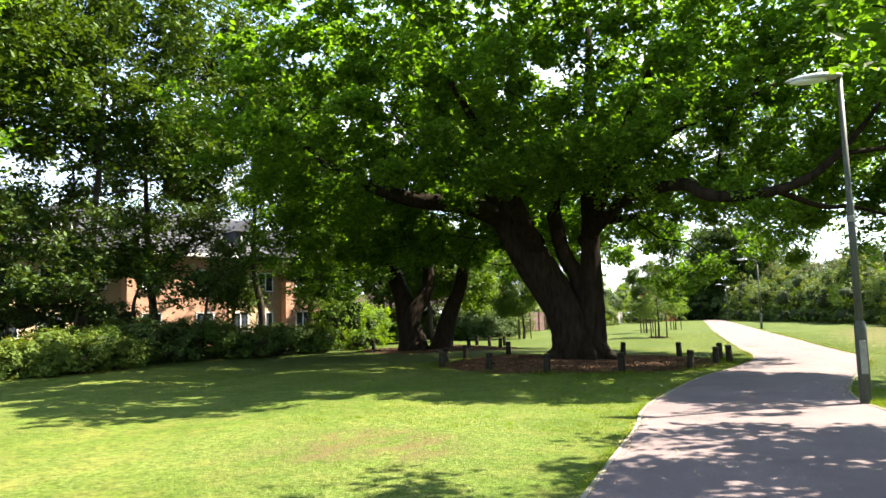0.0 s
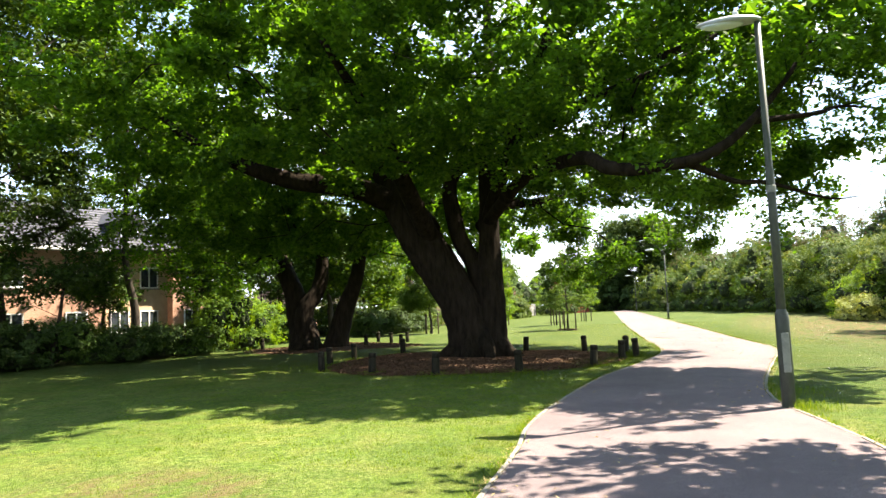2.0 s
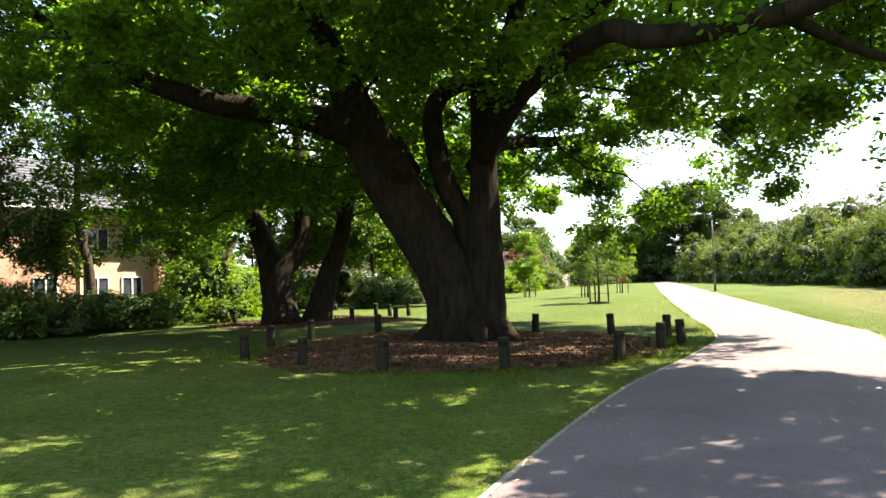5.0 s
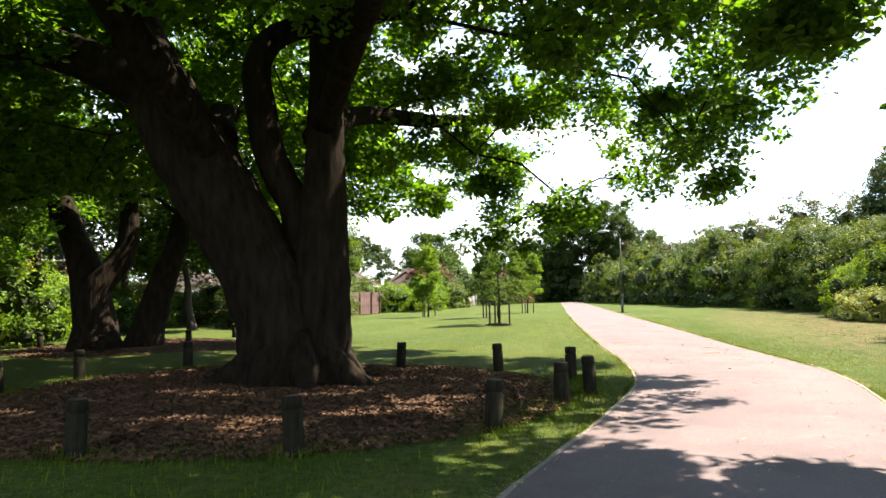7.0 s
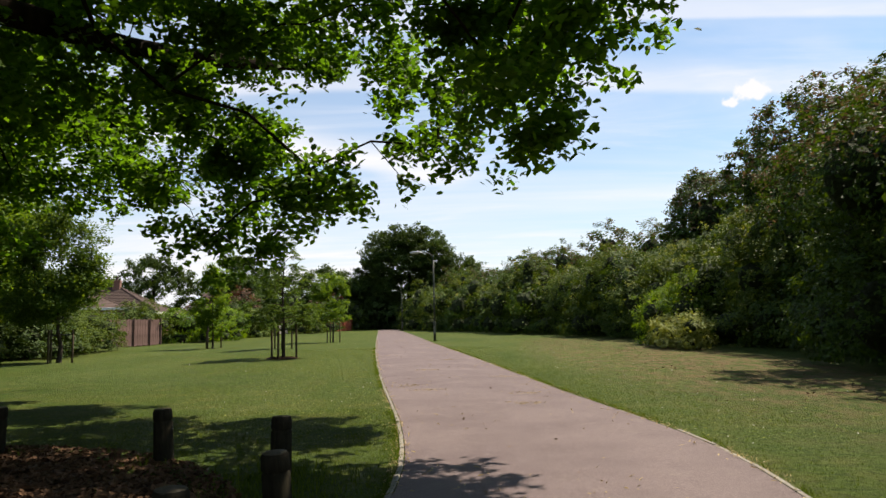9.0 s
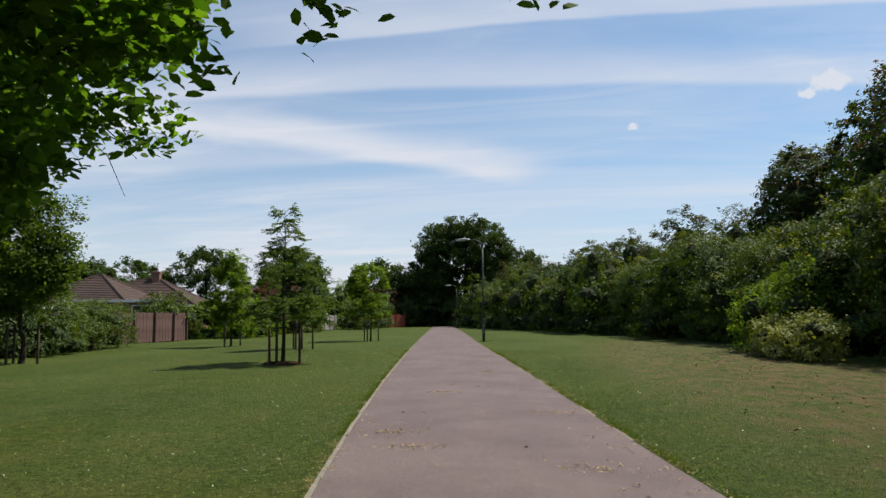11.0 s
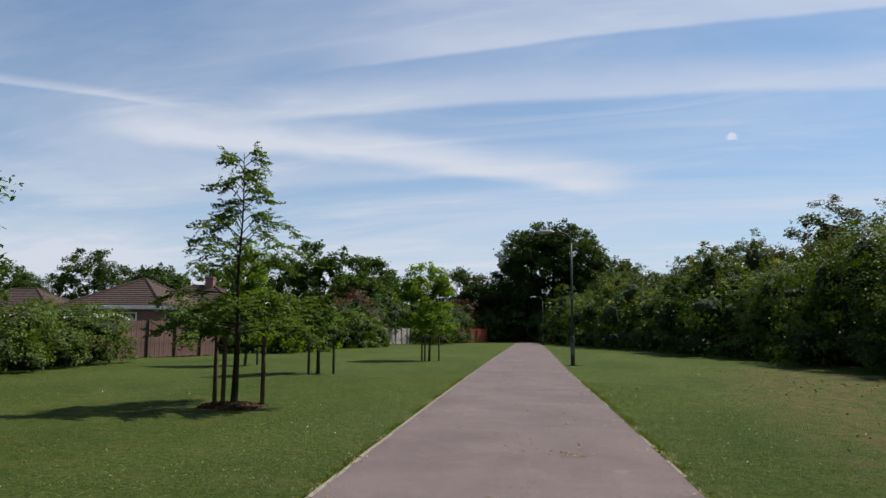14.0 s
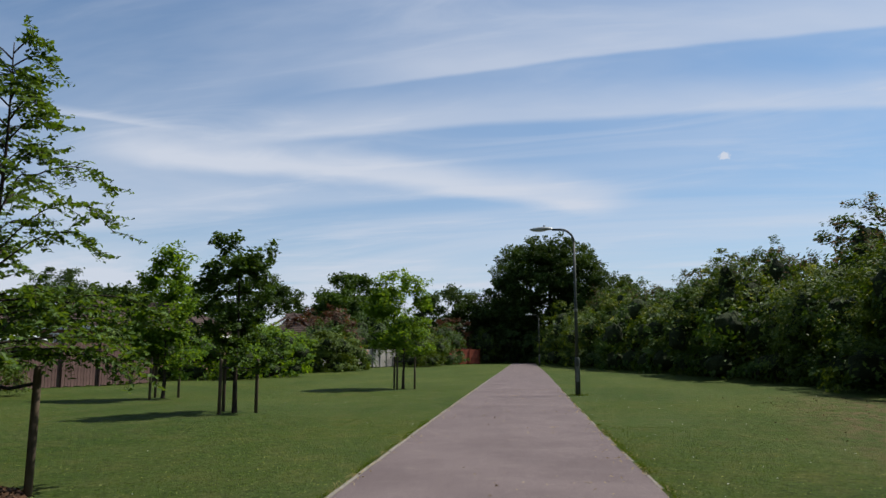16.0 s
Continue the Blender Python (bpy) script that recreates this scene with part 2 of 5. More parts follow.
FENCE_WOOD = grained("fence_boards", (0.085, 0.052, 0.045), (0.19, 0.12, 0.105), 18, 0.9, (1, 1, 0.12), 1.5, 0.5, 0.006)
FENCE_GREY = grained("grey_fence_boards", (0.20, 0.19, 0.18), (0.36, 0.34, 0.31), 18, 0.9, (1, 1, 0.12), 1.5, 0.5, 0.006)
FENCE_RED = grained("red_fence_boards", (0.20, 0.05, 0.03), (0.36, 0.10, 0.06), 18, 0.85, (1, 1, 0.12), 1.5, 0.5, 0.006)
CONCRETE = grained("concrete", (0.15, 0.14, 0.115), (0.29, 0.265, 0.22), 30, 0.9, big=1.5, relief=0.4, depth=0.004)
BRICK_ORANGE = grained("orange_brick", (0.42, 0.215, 0.14), (0.58, 0.36, 0.25), 9, 0.9, (1, 1, 3.0), 0.4)
BRICK_BROWN = grained("brown_brick", (0.16, 0.09, 0.07), (0.28, 0.16, 0.12), 9, 0.9, (1, 1, 3.0), 0.4)
RENDER_CREAM = grained("cream_render", (0.48, 0.34, 0.21), (0.60, 0.45, 0.29), 3, 0.9, big=0.3)
TILE = grained("clay_roof_tiles", (0.05, 0.036, 0.032), (0.11, 0.078, 0.066), 7, 0.9, (1, 1, 1), 0.35, 0.5, 0.01)
SLATE = grained("grey_slate", (0.06, 0.06, 0.068), (0.11, 0.112, 0.122), 6, 0.7)
WHITE_PAINT = grained("white_paint", (0.68, 0.68, 0.66), (0.8, 0.8, 0.78), 5, 0.5, relief=0.05)
PALE_SHEET = grained("pale_sheet", (0.5, 0.55, 0.58), (0.66, 0.7, 0.72), 2, 0.5, relief=0.05)


def window_glass():
    m, n, l, b = material("window_glass", 0.05)
    f = noise_node(n, l, 1.5, 2)
    l.new(ramp(n, l, f, [(0.3, (0.02, 0.025, 0.03)), (0.7, (0.05, 0.06, 0.07))]), b.inputs["Base Color"])
    b.inputs["Specular IOR Level"].default_value = 0.8
    return m


GLASS = window_glass()


def lawn():
    m, n, l, b = material("mown_lawn", 0.85)
    fine = noise_node(n, l, 55, 5, 0.75)
    mid = noise_node(n, l, 1.6, 6, 0.65)
    wide = noise_node(n, l, 0.14, 5, 0.6)
    c = ramp(n, l, fine, [(0.25, (0.016, 0.032, 0.004)), (0.5, (0.032, 0.058, 0.010)), (0.75, (0.066, 0.096, 0.018))])
    c = blend(n, l, c, (0.085, 0.082, 0.028), ramp(n, l, mid, [(0.45, (0, 0, 0)), (0.72, (0.6, 0.6, 0.6))]))
    c = blend(n, l, c, blend(n, l, c, (1.35, 1.15, 0.95), 1.0, "MULTIPLY"), ramp(n, l, wide, [(0.4, (0, 0, 0)), (0.65, (1, 1, 1))]))
    tuft = noise_node(n, l, 9, 4, 0.7)
    c = blend(n, l, c, blend(n, l, c, (0.55, 0.6, 0.6), 1.0, "MULTIPLY"), ramp(n, l, tuft, [(0.44, (0, 0, 0)), (0.60, (1, 1, 1))]))
    # pale mown clippings, thicker in patches and along the mower's runs
    clip = noise_node(n, l, 20, 10, 0.85)
    runs = noise_node(n, l, 0.42, 3, 0.5, stretch=(1.0, 0.22, 1))
    amount = blend(n, l, ramp(n, l, clip, [(0.48, (0, 0, 0)), (0.60, (0.75, 0.75, 0.75))]), ramp(n, l, runs, [(0.38, (0.25, 0.25, 0.25)), (0.62, (1, 1, 1))]), 1.0, "MULTIPLY")
    c = blend(n, l, c, (0.112, 0.132, 0.047), amount)
    # same brightness lift in the ground colour round the walk's start
    c = lift_near_start(n, l, c)
    # bare, scuffed soil in patches on the right-hand lawn and beside the oak
    tc = n.new("ShaderNodeTexCoord")
    bare = noise_node(n, l, 2.0, 9, 0.8, stretch=(1.3, 0.6, 1))
    for px, py, rx, ry in ((5.9, 42.0, 3.9, 23.0), (-3.1, 5.6, 1.5, 1.3), (7.2, 35.0, 2.6, 12.0)):
        mp = n.new("ShaderNodeMapping")
        mp.vector_type = "TEXTURE"
        mp.inputs["Location"].default_value = (px, py, 0)
        mp.inputs["Scale"].default_value = (rx, ry, 1)
        l.new(tc.outputs["Object"], mp.inputs[0])
        g = n.new("ShaderNodeTexGradient")
        g.gradient_type = "SPHERICAL"
        l.new(mp.outputs[0], g.inputs[0])
        k = n.new("ShaderNodeMath")
        k.operation = "MULTIPLY"
        l.new(ramp(n, l, g.outputs[0], [(0.0, (0, 0, 0)), (0.35, (1, 1, 1))]), k.inputs[0])
        l.new(ramp(n, l, bare, [(0.455, (0, 0, 0)), (0.58, (0.8, 0.8, 0.8))]), k.inputs[1])
        c = blend(n, l, c, blend(n, l, (0.06, 0.041, 0.022), (0.145, 0.102, 0.054), fine), k.outputs[0])
    l.new(c, b.inputs["Base Color"])
    b.inputs["Specular IOR Level"].default_value = 0.04
    bump(n, l, b, fine, 0.9, 0.03)
    return m


def tarmac():
    m, n, l, b = material("worn_tarmac", 0.9)
    stone = noise_node(n, l, 120, 3, 0.8)
    patch = noise_node(n, l, 0.7, 6, 0.65)
    dust = noise_node(n, l, 3.5, 8, 0.7)
    c = ramp(n, l, stone, [(0.32, (0.060, 0.045, 0.044)), (0.5, (0.121, 0.095, 0.094)), (0.7, (0.228, 0.184, 0.180))])
    c = blend(n, l, c, blend(n, l, c, (0.80, 0.79, 0.80), 1.0, "MULTIPLY"), ramp(n, l, patch, [(0.4, (0, 0, 0)), (0.62, (1, 1, 1))]))
    c = blend(n, l, c, (0.22, 0.185, 0.162), ramp(n, l, dust, [(0.58, (0, 0, 0)), (0.82, (0.6, 0.6, 0.6))]))
    l.new(c, b.inputs["Base Color"])
    b.inputs["Specular IOR Level"].default_value = 0.12
    bump(n, l, b, stone, 0.5, 0.006)
    return m


LAWN, TARMAC = lawn(), tarmac()
MULCH = grained("mulch_bed", (0.018, 0.010, 0.006), (0.075, 0.04, 0.022), 28, 0.95, relief=1.0, depth=0.04, stain=(0.5, 0.45, 0.4))


# ---- mesh tools ----
def mesh_from(name, verts, faces, mat, smooth=False):
    """A mesh from arrays: faces all of one size, or a list of such arrays."""
    me = bpy.data.meshes.new(name)
    groups = faces if isinstance(faces, list) else [faces]
    groups = [np.asarray(g, dtype=np.int32) for g in groups if len(g)]
    verts = np.asarray(verts, dtype=np.float32)
    sizes = np.concatenate([np.full(len(g), g.shape[1], np.int32) for g in groups])
    loops = np.concatenate([g.ravel() for g in groups])
    me.vertices.add(len(verts))
    me.vertices.foreach_set("co", verts.ravel())
    me.loops.add(len(loops))
    me.loops.foreach_set("vertex_index", loops)
    me.polygons.add(len(sizes))
    me.polygons.foreach_set("loop_start", np.concatenate([[0], np.cumsum(sizes)[:-1]]).astype(np.int32))
    me.polygons.foreach_set("use_smooth", np.full(len(sizes), smooth))
    me.materials.append(mat)
    me.update(calc_edges=True)
    me.validate()
    return me


class Shape:
    """Gathers pieces of one mesh."""

    def __init__(self):
        self.v, self.q, self.t, self.n = [], [], [], 0

    def add(self, verts, quads=(), tris=()):
        self.v.append(np.asarray(verts, float).reshape(-1, 3))
        if len(quads):
            self.q.append(np.asarray(quads, int) + self.n)
        if len(tris):
            self.t.append(np.asarray(tris, int) + self.n)
        self.n += len(self.v[-1])

    def box(self, lo, hi, m=None, bevel=0.0):
        bm = bmesh.new()
        bmesh.ops.create_cube(bm, size=1.0)
        size = np.subtract(hi, lo)
        for v in bm.verts:
            v.co = Vector([(c + 0.5) * s + o for c, s, o in zip(v.co, size, lo)])
        if bevel:
            bmesh.ops.bevel(bm, geom=bm.edges[:], offset=bevel, segments=1, affect="EDGES")
        if m is not None:
            bm.transform(m)
        self.from_bm(bm)

    def from_bm(self, bm):
        bmesh.ops.triangulate(bm, faces=[f for f in bm.faces if len(f.verts) > 4])
        bm.verts.ensure_lookup_table()
        bm.verts.index_update()
        vs = [v.co[:] for v in bm.verts]
        q = [[v.index for v in f.verts] for f in bm.faces if len(f.verts) == 4]
        t = [[v.index for v in f.verts] for f in bm.faces if len(f.verts) == 3]
        bm.free()
        self.add(vs, q, t)

    def tube(self, pts, radii, sides=8, wobble=0.0, cap=True):
        """A tapered limb along a line of points."""
        pts = np.asarray(pts, float)
        tang = np.gradient(pts, axis=0)
        tang /= np.linalg.norm(tang, axis=1)[:, None] + 1e-9
        up = np.where(np.abs(tang[:, 2:3]) > 0.9, [[1.0, 0, 0]], [[0, 0, 1.0]])
        a = np.cross(tang, up[0] if np.abs(tang[0, 2]) > 0.9 else [0.3, 0.2, 0.93])
        a /= np.linalg.norm(a, axis=1)[:, None] + 1e-9
        b = np.cross(tang, a)
        ang = np.linspace(0, 2 * np.pi, sides, endpoint=False)
        ring = np.cos(ang)[None, :, None] * a[:, None] + np.sin(ang)[None, :, None] * b[:, None]
        r = np.asarray(radii, float)[:, None] * np.ones(sides)
        if wobble:
            r = r * (1 + wobble * RNG.normal(size=r.shape))
        vs = (pts[:, None] + ring * r[..., None]).reshape(-1, 3)
        k = len(pts)
        i, j = np.meshgrid(np.arange(k - 1), np.arange(sides), indexing="ij")
        q = np.stack([i * sides + j, i * sides + (j + 1) % sides, (i + 1) * sides + (j + 1) % sides, (i + 1) * sides + j], -1).reshape(-1, 4)
        t = []
        if cap:
            vs = np.vstack([vs, pts[:1], pts[-1:]])
            s = np.arange(sides)
            t = np.concatenate([np.stack([(s + 1) % sides, s, np.full(sides, k * sides)], -1),
                                np.stack([(k - 1) * sides + s, (k - 1) * sides + (s + 1) % sides, np.full(sides, k * sides + 1)], -1)])
        self.add(vs, q, t)

    def mesh(self, name, mat, smooth=False):
        groups = []
        if self.q:
            groups.append(np.vstack(self.q))
        if self.t:
            groups.append(np.vstack(self.t))
        return mesh_from(name, np.vstack(self.v), groups, mat, smooth)


def part(name, shape, mat, parent, label="", smooth=False, m=None):
    me = shape.mesh(name, mat, smooth) if isinstance(shape, Shape) else shape
    ob = new(name, me)
    ob.parent = parent
    if m is not None:
        ob.matrix_basis = m
    if label:
        ob["label"] = label
    return ob


def thing(name, place, label, category, group="", kind="", rz=0.0):
    ob = new(name)
    ob.empty_display_size = 0.2
    ob.matrix_basis = pose(*place, 0, 0, rz)
    return tagged(ob, label, category, group, kind)


def spline(pts, steps):
    """A smooth line through points (Catmull-Rom)."""
    p = np.asarray(pts, float)
    p = np.vstack([2 * p[0] - p[1], p, 2 * p[-1] - p[-2]])
    out = []
    for k in range(1, len(p) - 2):
        for u in np.linspace(0, 1, steps, endpoint=False):
            a, b, c, d = p[k - 1:k + 3]
            out.append(0.5 * (2 * b + (c - a) * u + (2 * a - 5 * b + 4 * c - d) * u * u + (3 * b - a - 3 * c + d) * u ** 3))
    out.append(p[-2])
    return np.array(out)


# ---- leaves and limbs ----
LOBED = (np.array([(0, 0, 0), (0.27, 0.36, 0.06), (0.25, 0.76, 0.03), (0, 1.0, -0.08), (-0.25, 0.76, 0.03), (-0.27, 0.36, 0.06)]), np.array([(0, 1, 5), (1, 2, 5), (2, 4, 5), (2, 3, 4)]))
BROAD = (np.array([(0, 0, 0), (0.34, 0.55, 0.07), (0, 1.0, -0.06), (-0.34, 0.55, 0.07)]), np.array([(0, 1, 2), (0, 2, 3)]))
POINTED = (np.array([(0, 0, 0), (0.27, 0.45, 0.06), (0, 1.0, -0.05), (-0.27, 0.45, 0.06)]), np.array([(0, 1, 2), (0, 2, 3)]))
NARROW = (np.array([(0, 0, 0), (0.12, 0.45, 0.03), (0, 1.0, -0.04), (-0.12, 0.45, 0.03)]), np.array([(0, 1, 2), (0, 2, 3)]))


def scatter_leaves(name, places, sizes, mat, shape=POINTED, flat=0.6, rng=RNG, facing=None):
    """One mesh of leaves at the places, turned at random, lying flatter as flat grows, or turned outwards."""
    v, f = leaf_arrays(places, sizes, shape, flat, rng, facing)
    return mesh_from(name, v, f, mat)


def leaf_arrays(places, sizes, shape, flat, rng, facing=None):
    tv, tf = shape
    n = len(places)
    nor = rng.normal(size=(n, 3)) * (1 - flat * 0.6)
    nor[:, 2] = np.abs(nor[:, 2]) + flat
    if facing is not None:
        nor = nor * 0.55 + facing
    nor /= np.linalg.norm(nor, axis=1)[:, None]
    ax = rng.normal(size=(n, 3))
    ax -= (ax * nor).sum(1)[:, None] * nor
    ax /= np.linalg.norm(ax, axis=1)[:, None] + 1e-9
    bx = np.cross(ax, nor)
    s = np.asarray(sizes)[:, None, None]
    v = places[:, None] + s * (tv[None, :, 0:1] * bx[:, None] + (tv[None, :, 1:2] - 0.5) * ax[:, None] + tv[None, :, 2:3] * nor[:, None])
    f = tf[None] + (np.arange(n) * len(tv))[:, None, None]
    return v.reshape(-1, 3), f.reshape(-1, 3)


def clumps_in(lobes, count, rng, low=-9.0, inner=0.5):
    """Places for clumps of leaves, mostly near the skin of the lobes, with gaps."""
    lobes = np.asarray(lobes, float)
    area = (lobes[:, 3] * lobes[:, 4] + lobes[:, 4] * lobes[:, 5] + lobes[:, 3] * lobes[:, 5])
    out = []
    while len(out) < count:
        k = rng.choice(len(lobes), p=area / area.sum())
        d = rng.normal(size=3)
        d /= np.linalg.norm(d)
        p = lobes[k, :3] + lobes[k, 3:] * d * (inner + (1.04 - inner) * rng.random() ** 0.55)
        if p[2] < low or noise.noise(Vector(p) * 0.42) < -0.22:
            continue
        out.append(p)
    return np.array(out)


def leaves_round(clumps, per, radius, rng, squash=0.55):
    k = np.repeat(np.arange(len(clumps)), per)
    spread = radius * (0.6 + 0.8 * rng.random(len(clumps)))[k]
    return clumps[k] + np.clip(rng.normal(size=(len(k), 3)), -1.7, 1.7) * spread[:, None] * np.array([1, 1, squash])


def masses_of(centres, radius, clusters, per, tight, rng, squash=0.72):
    """Compact masses of foliage: clusters of leaves packed into uneven rounded heaps, with air between the heaps."""
    n = len(centres)
    k = np.repeat(np.arange(n), clusters)
    d = rng.normal(size=(len(k), 3))
    d /= np.linalg.norm(d, axis=1)[:, None]
    r = radius * (0.65 + 0.7 * rng.random(n))[k] * rng.random(len(k)) ** 0.42
    stretch = 1 + 0.35 * rng.normal(size=(n, 3)).clip(-1, 1)
    c = centres[k] + d * r[:, None] * stretch[k] * np.array([1, 1, squash])
    return c, leaves_round(c, per, tight, rng, 0.8)


def spaced(points, gap):
    """Those of the points that keep a distance from one another."""
    kept = []
    for p in points:
        if all((p[0] - q[0]) ** 2 + (p[1] - q[1]) ** 2 + 1.6 * (p[2] - q[2]) ** 2 > gap * gap for q in kept):
            kept.append(p)
    return np.array(kept)


def branches(shape, limbs, targets, rng, tip=0.008, power=2.3, sides=5, step=0.8, base=None):
    """Grows boughs from the limbs' nodes out to the targets, each joined where it is nearest, thinner towards the tips."""
    nodes = [np.asarray(p, float) for line in limbs for p in line]
    root = base if base is not None else nodes[0]
    parent = [-1] * len(nodes)
    fixed = len(nodes)
    order = np.argsort(np.linalg.norm(np.asarray(targets) - root, axis=1))
    arr = np.array(nodes)
    for t in order:
        p = targets[t]
        away = np.linalg.norm(arr - p, axis=1)
        rise = np.maximum(arr[:, 2] - p[2], 0) * 0.5
        k = int(np.argmin(away + rise + 0.15 * np.linalg.norm(arr - root, axis=1)))
        dist = away[k]
        seg = max(1, int(dist / step))
        fresh = []
        start = arr[k]
        bow = np.array([0, 0, 0.12 * dist])
        for u in range(1, seg + 1):
            f = u / seg
            q = start + (p - start) * f + bow * math.sin(math.pi * f) + rng.normal(size=3) * 0.07 * step * (f < 1)
            parent.append(k if u == 1 else len(nodes) + len(fresh) - 1)
            fresh.append(q)
        nodes.extend(fresh)
        arr = np.vstack([arr, fresh])
    load = np.zeros(len(nodes))
    kids = set(parent)
    for k in range(len(nodes) - 1, fixed - 1, -1):
        if k not in kids:
            load[k] = max(load[k], 1)
        if parent[k] >= fixed:
            load[parent[k]] += load[k]
    rad = tip * np.maximum(load, 1) ** (1 / power)
    for k in range(fixed, len(nodes)):
        j = parent[k]
        ra = min(rad[j] if j >= fixed else rad[k] * 1.25, rad[k] * 1.5)
        shape.tube([arr[j], arr[k]], [ra, rad[k]], sides if rad[k] > 0.02 else 4, cap=False)

# ---- ground and path ----
LEFT_EDGE = [(1.6, -9), (0.62, -1.4), (-0.11, 4.3), (-0.50, 8.0), (-0.80, 10.0), (-0.74, 14.6), (-0.34, 17.8), (-0.04, 21.1), (-0.30, 24.0), (-0.95, 27.9),
             (-1.45, 30.8), (-2.9, 40.0), (-5.25, 56.0), (-9.9, 89), (-14.9, 124.4), (-19.6, 158)]
RIGHT_EDGE = [(4.9, -9), (3.85, -1.4), (3.1, 5.4), (2.62, 9.1), (2.05, 11.7), (2.05, 14.0), (2.40, 17.6), (2.70, 20.2), (2.80, 22.8), (2.38, 25.8), (1.96, 28.4),
              (1.12, 34.4), (-0.08, 42.9), (-1.56, 52.9), (-6.6, 89), (-11.7, 124), (-16.2, 158)]
stations = np.concatenate([np.arange(-9, 60, 0.7), np.arange(60, 158, 2.5)])
left_line, right_line = [np.column_stack([np.interp(stations, c[:, 1], c[:, 0]), stations]) for c in (spline(LEFT_EDGE, 12), spline(RIGHT_EDGE, 12))]


def edge_x(line, y):
    return np.interp(y, line[:, 1], line[:, 0])


def ground_z(x, y):
    """The lie of the land: gentle unevenness off the path."""
    x, y = np.asarray(x, float), np.asarray(y, float)
    mid = (edge_x(left_line, y) + edge_x(right_line, y)) / 2
    off = np.clip((np.abs(x - mid) - 2.0) / 6.0, 0, 1)
    return off * (0.05 * np.sin(x * 0.31 + 1.3) * np.sin(y * 0.23) + 0.03 * np.sin(x * 0.9 + y * 0.7))


def sheet(xs, ys, z):
    gx, gy = np.meshgrid(xs, ys)
    v = np.stack([gx, gy, z(gx, gy)], -1).reshape(-1, 3)
    k, w = len(ys), len(xs)
    i, j = np.meshgrid(np.arange(k - 1), np.arange(w - 1), indexing="ij")
    a = i * w + j
    return v, np.stack([a, a + 1, a + w + 1, a + w], -1).reshape(-1, 4)


xs = np.concatenate([[-900, -400, -200, -120, -80], np.arange(-60, 41, 1.0), [60, 100, 200, 400, 900]])
ys = np.concatenate([[-900, -300, -100, -50], np.arange(-30, 181, 1.0), [200, 260, 400, 900]])
v, q = sheet(xs, ys, ground_z)
ground = tagged(new("ground", mesh_from("ground", v, q, LAWN, True)), "sunlit mown park lawn with worn straw patches", "ground", kind="structure")

v = np.concatenate([np.column_stack([left_line, np.full(len(left_line), 0.012)]), np.column_stack([(left_line + right_line) / 2, np.full(len(left_line), 0.03)]),
                    np.column_stack([right_line, np.full(len(right_line), 0.012)])])
n = len(left_line)
a = np.arange(n - 1)
q = np.concatenate([np.stack([a, a + n, a + n + 1, a + 1], -1), np.stack([a + n, a + 2 * n, a + 2 * n + 1, a + n + 1], -1)])
path = tagged(new("path", mesh_from("path", v, q, TARMAC, True)), "worn pinkish-grey tarmac footpath with thin edging", "path", kind="structure")


# ---- the great oak ----
OAK = np.array([-4.95, 20.15, 0.0])
ACROSS, ALONG = np.array([0.92, 0.38, 0]), np.array([-0.38, 0.92, 0])


def from_oak(rows):
    return np.array([OAK + ACROSS * a + ALONG * d + np.array([0, 0, z]) for a, d, z in rows])


def oak_limb(shape, rows, radii, sides=14, wobble=0.03):
    pts = spline(from_oak(rows), 5)
    r = np.interp(np.linspace(0, 1, len(pts)), np.linspace(0, 1, len(radii)), radii)
    shape.tube(pts, r, sides, wobble)
    return list(pts)


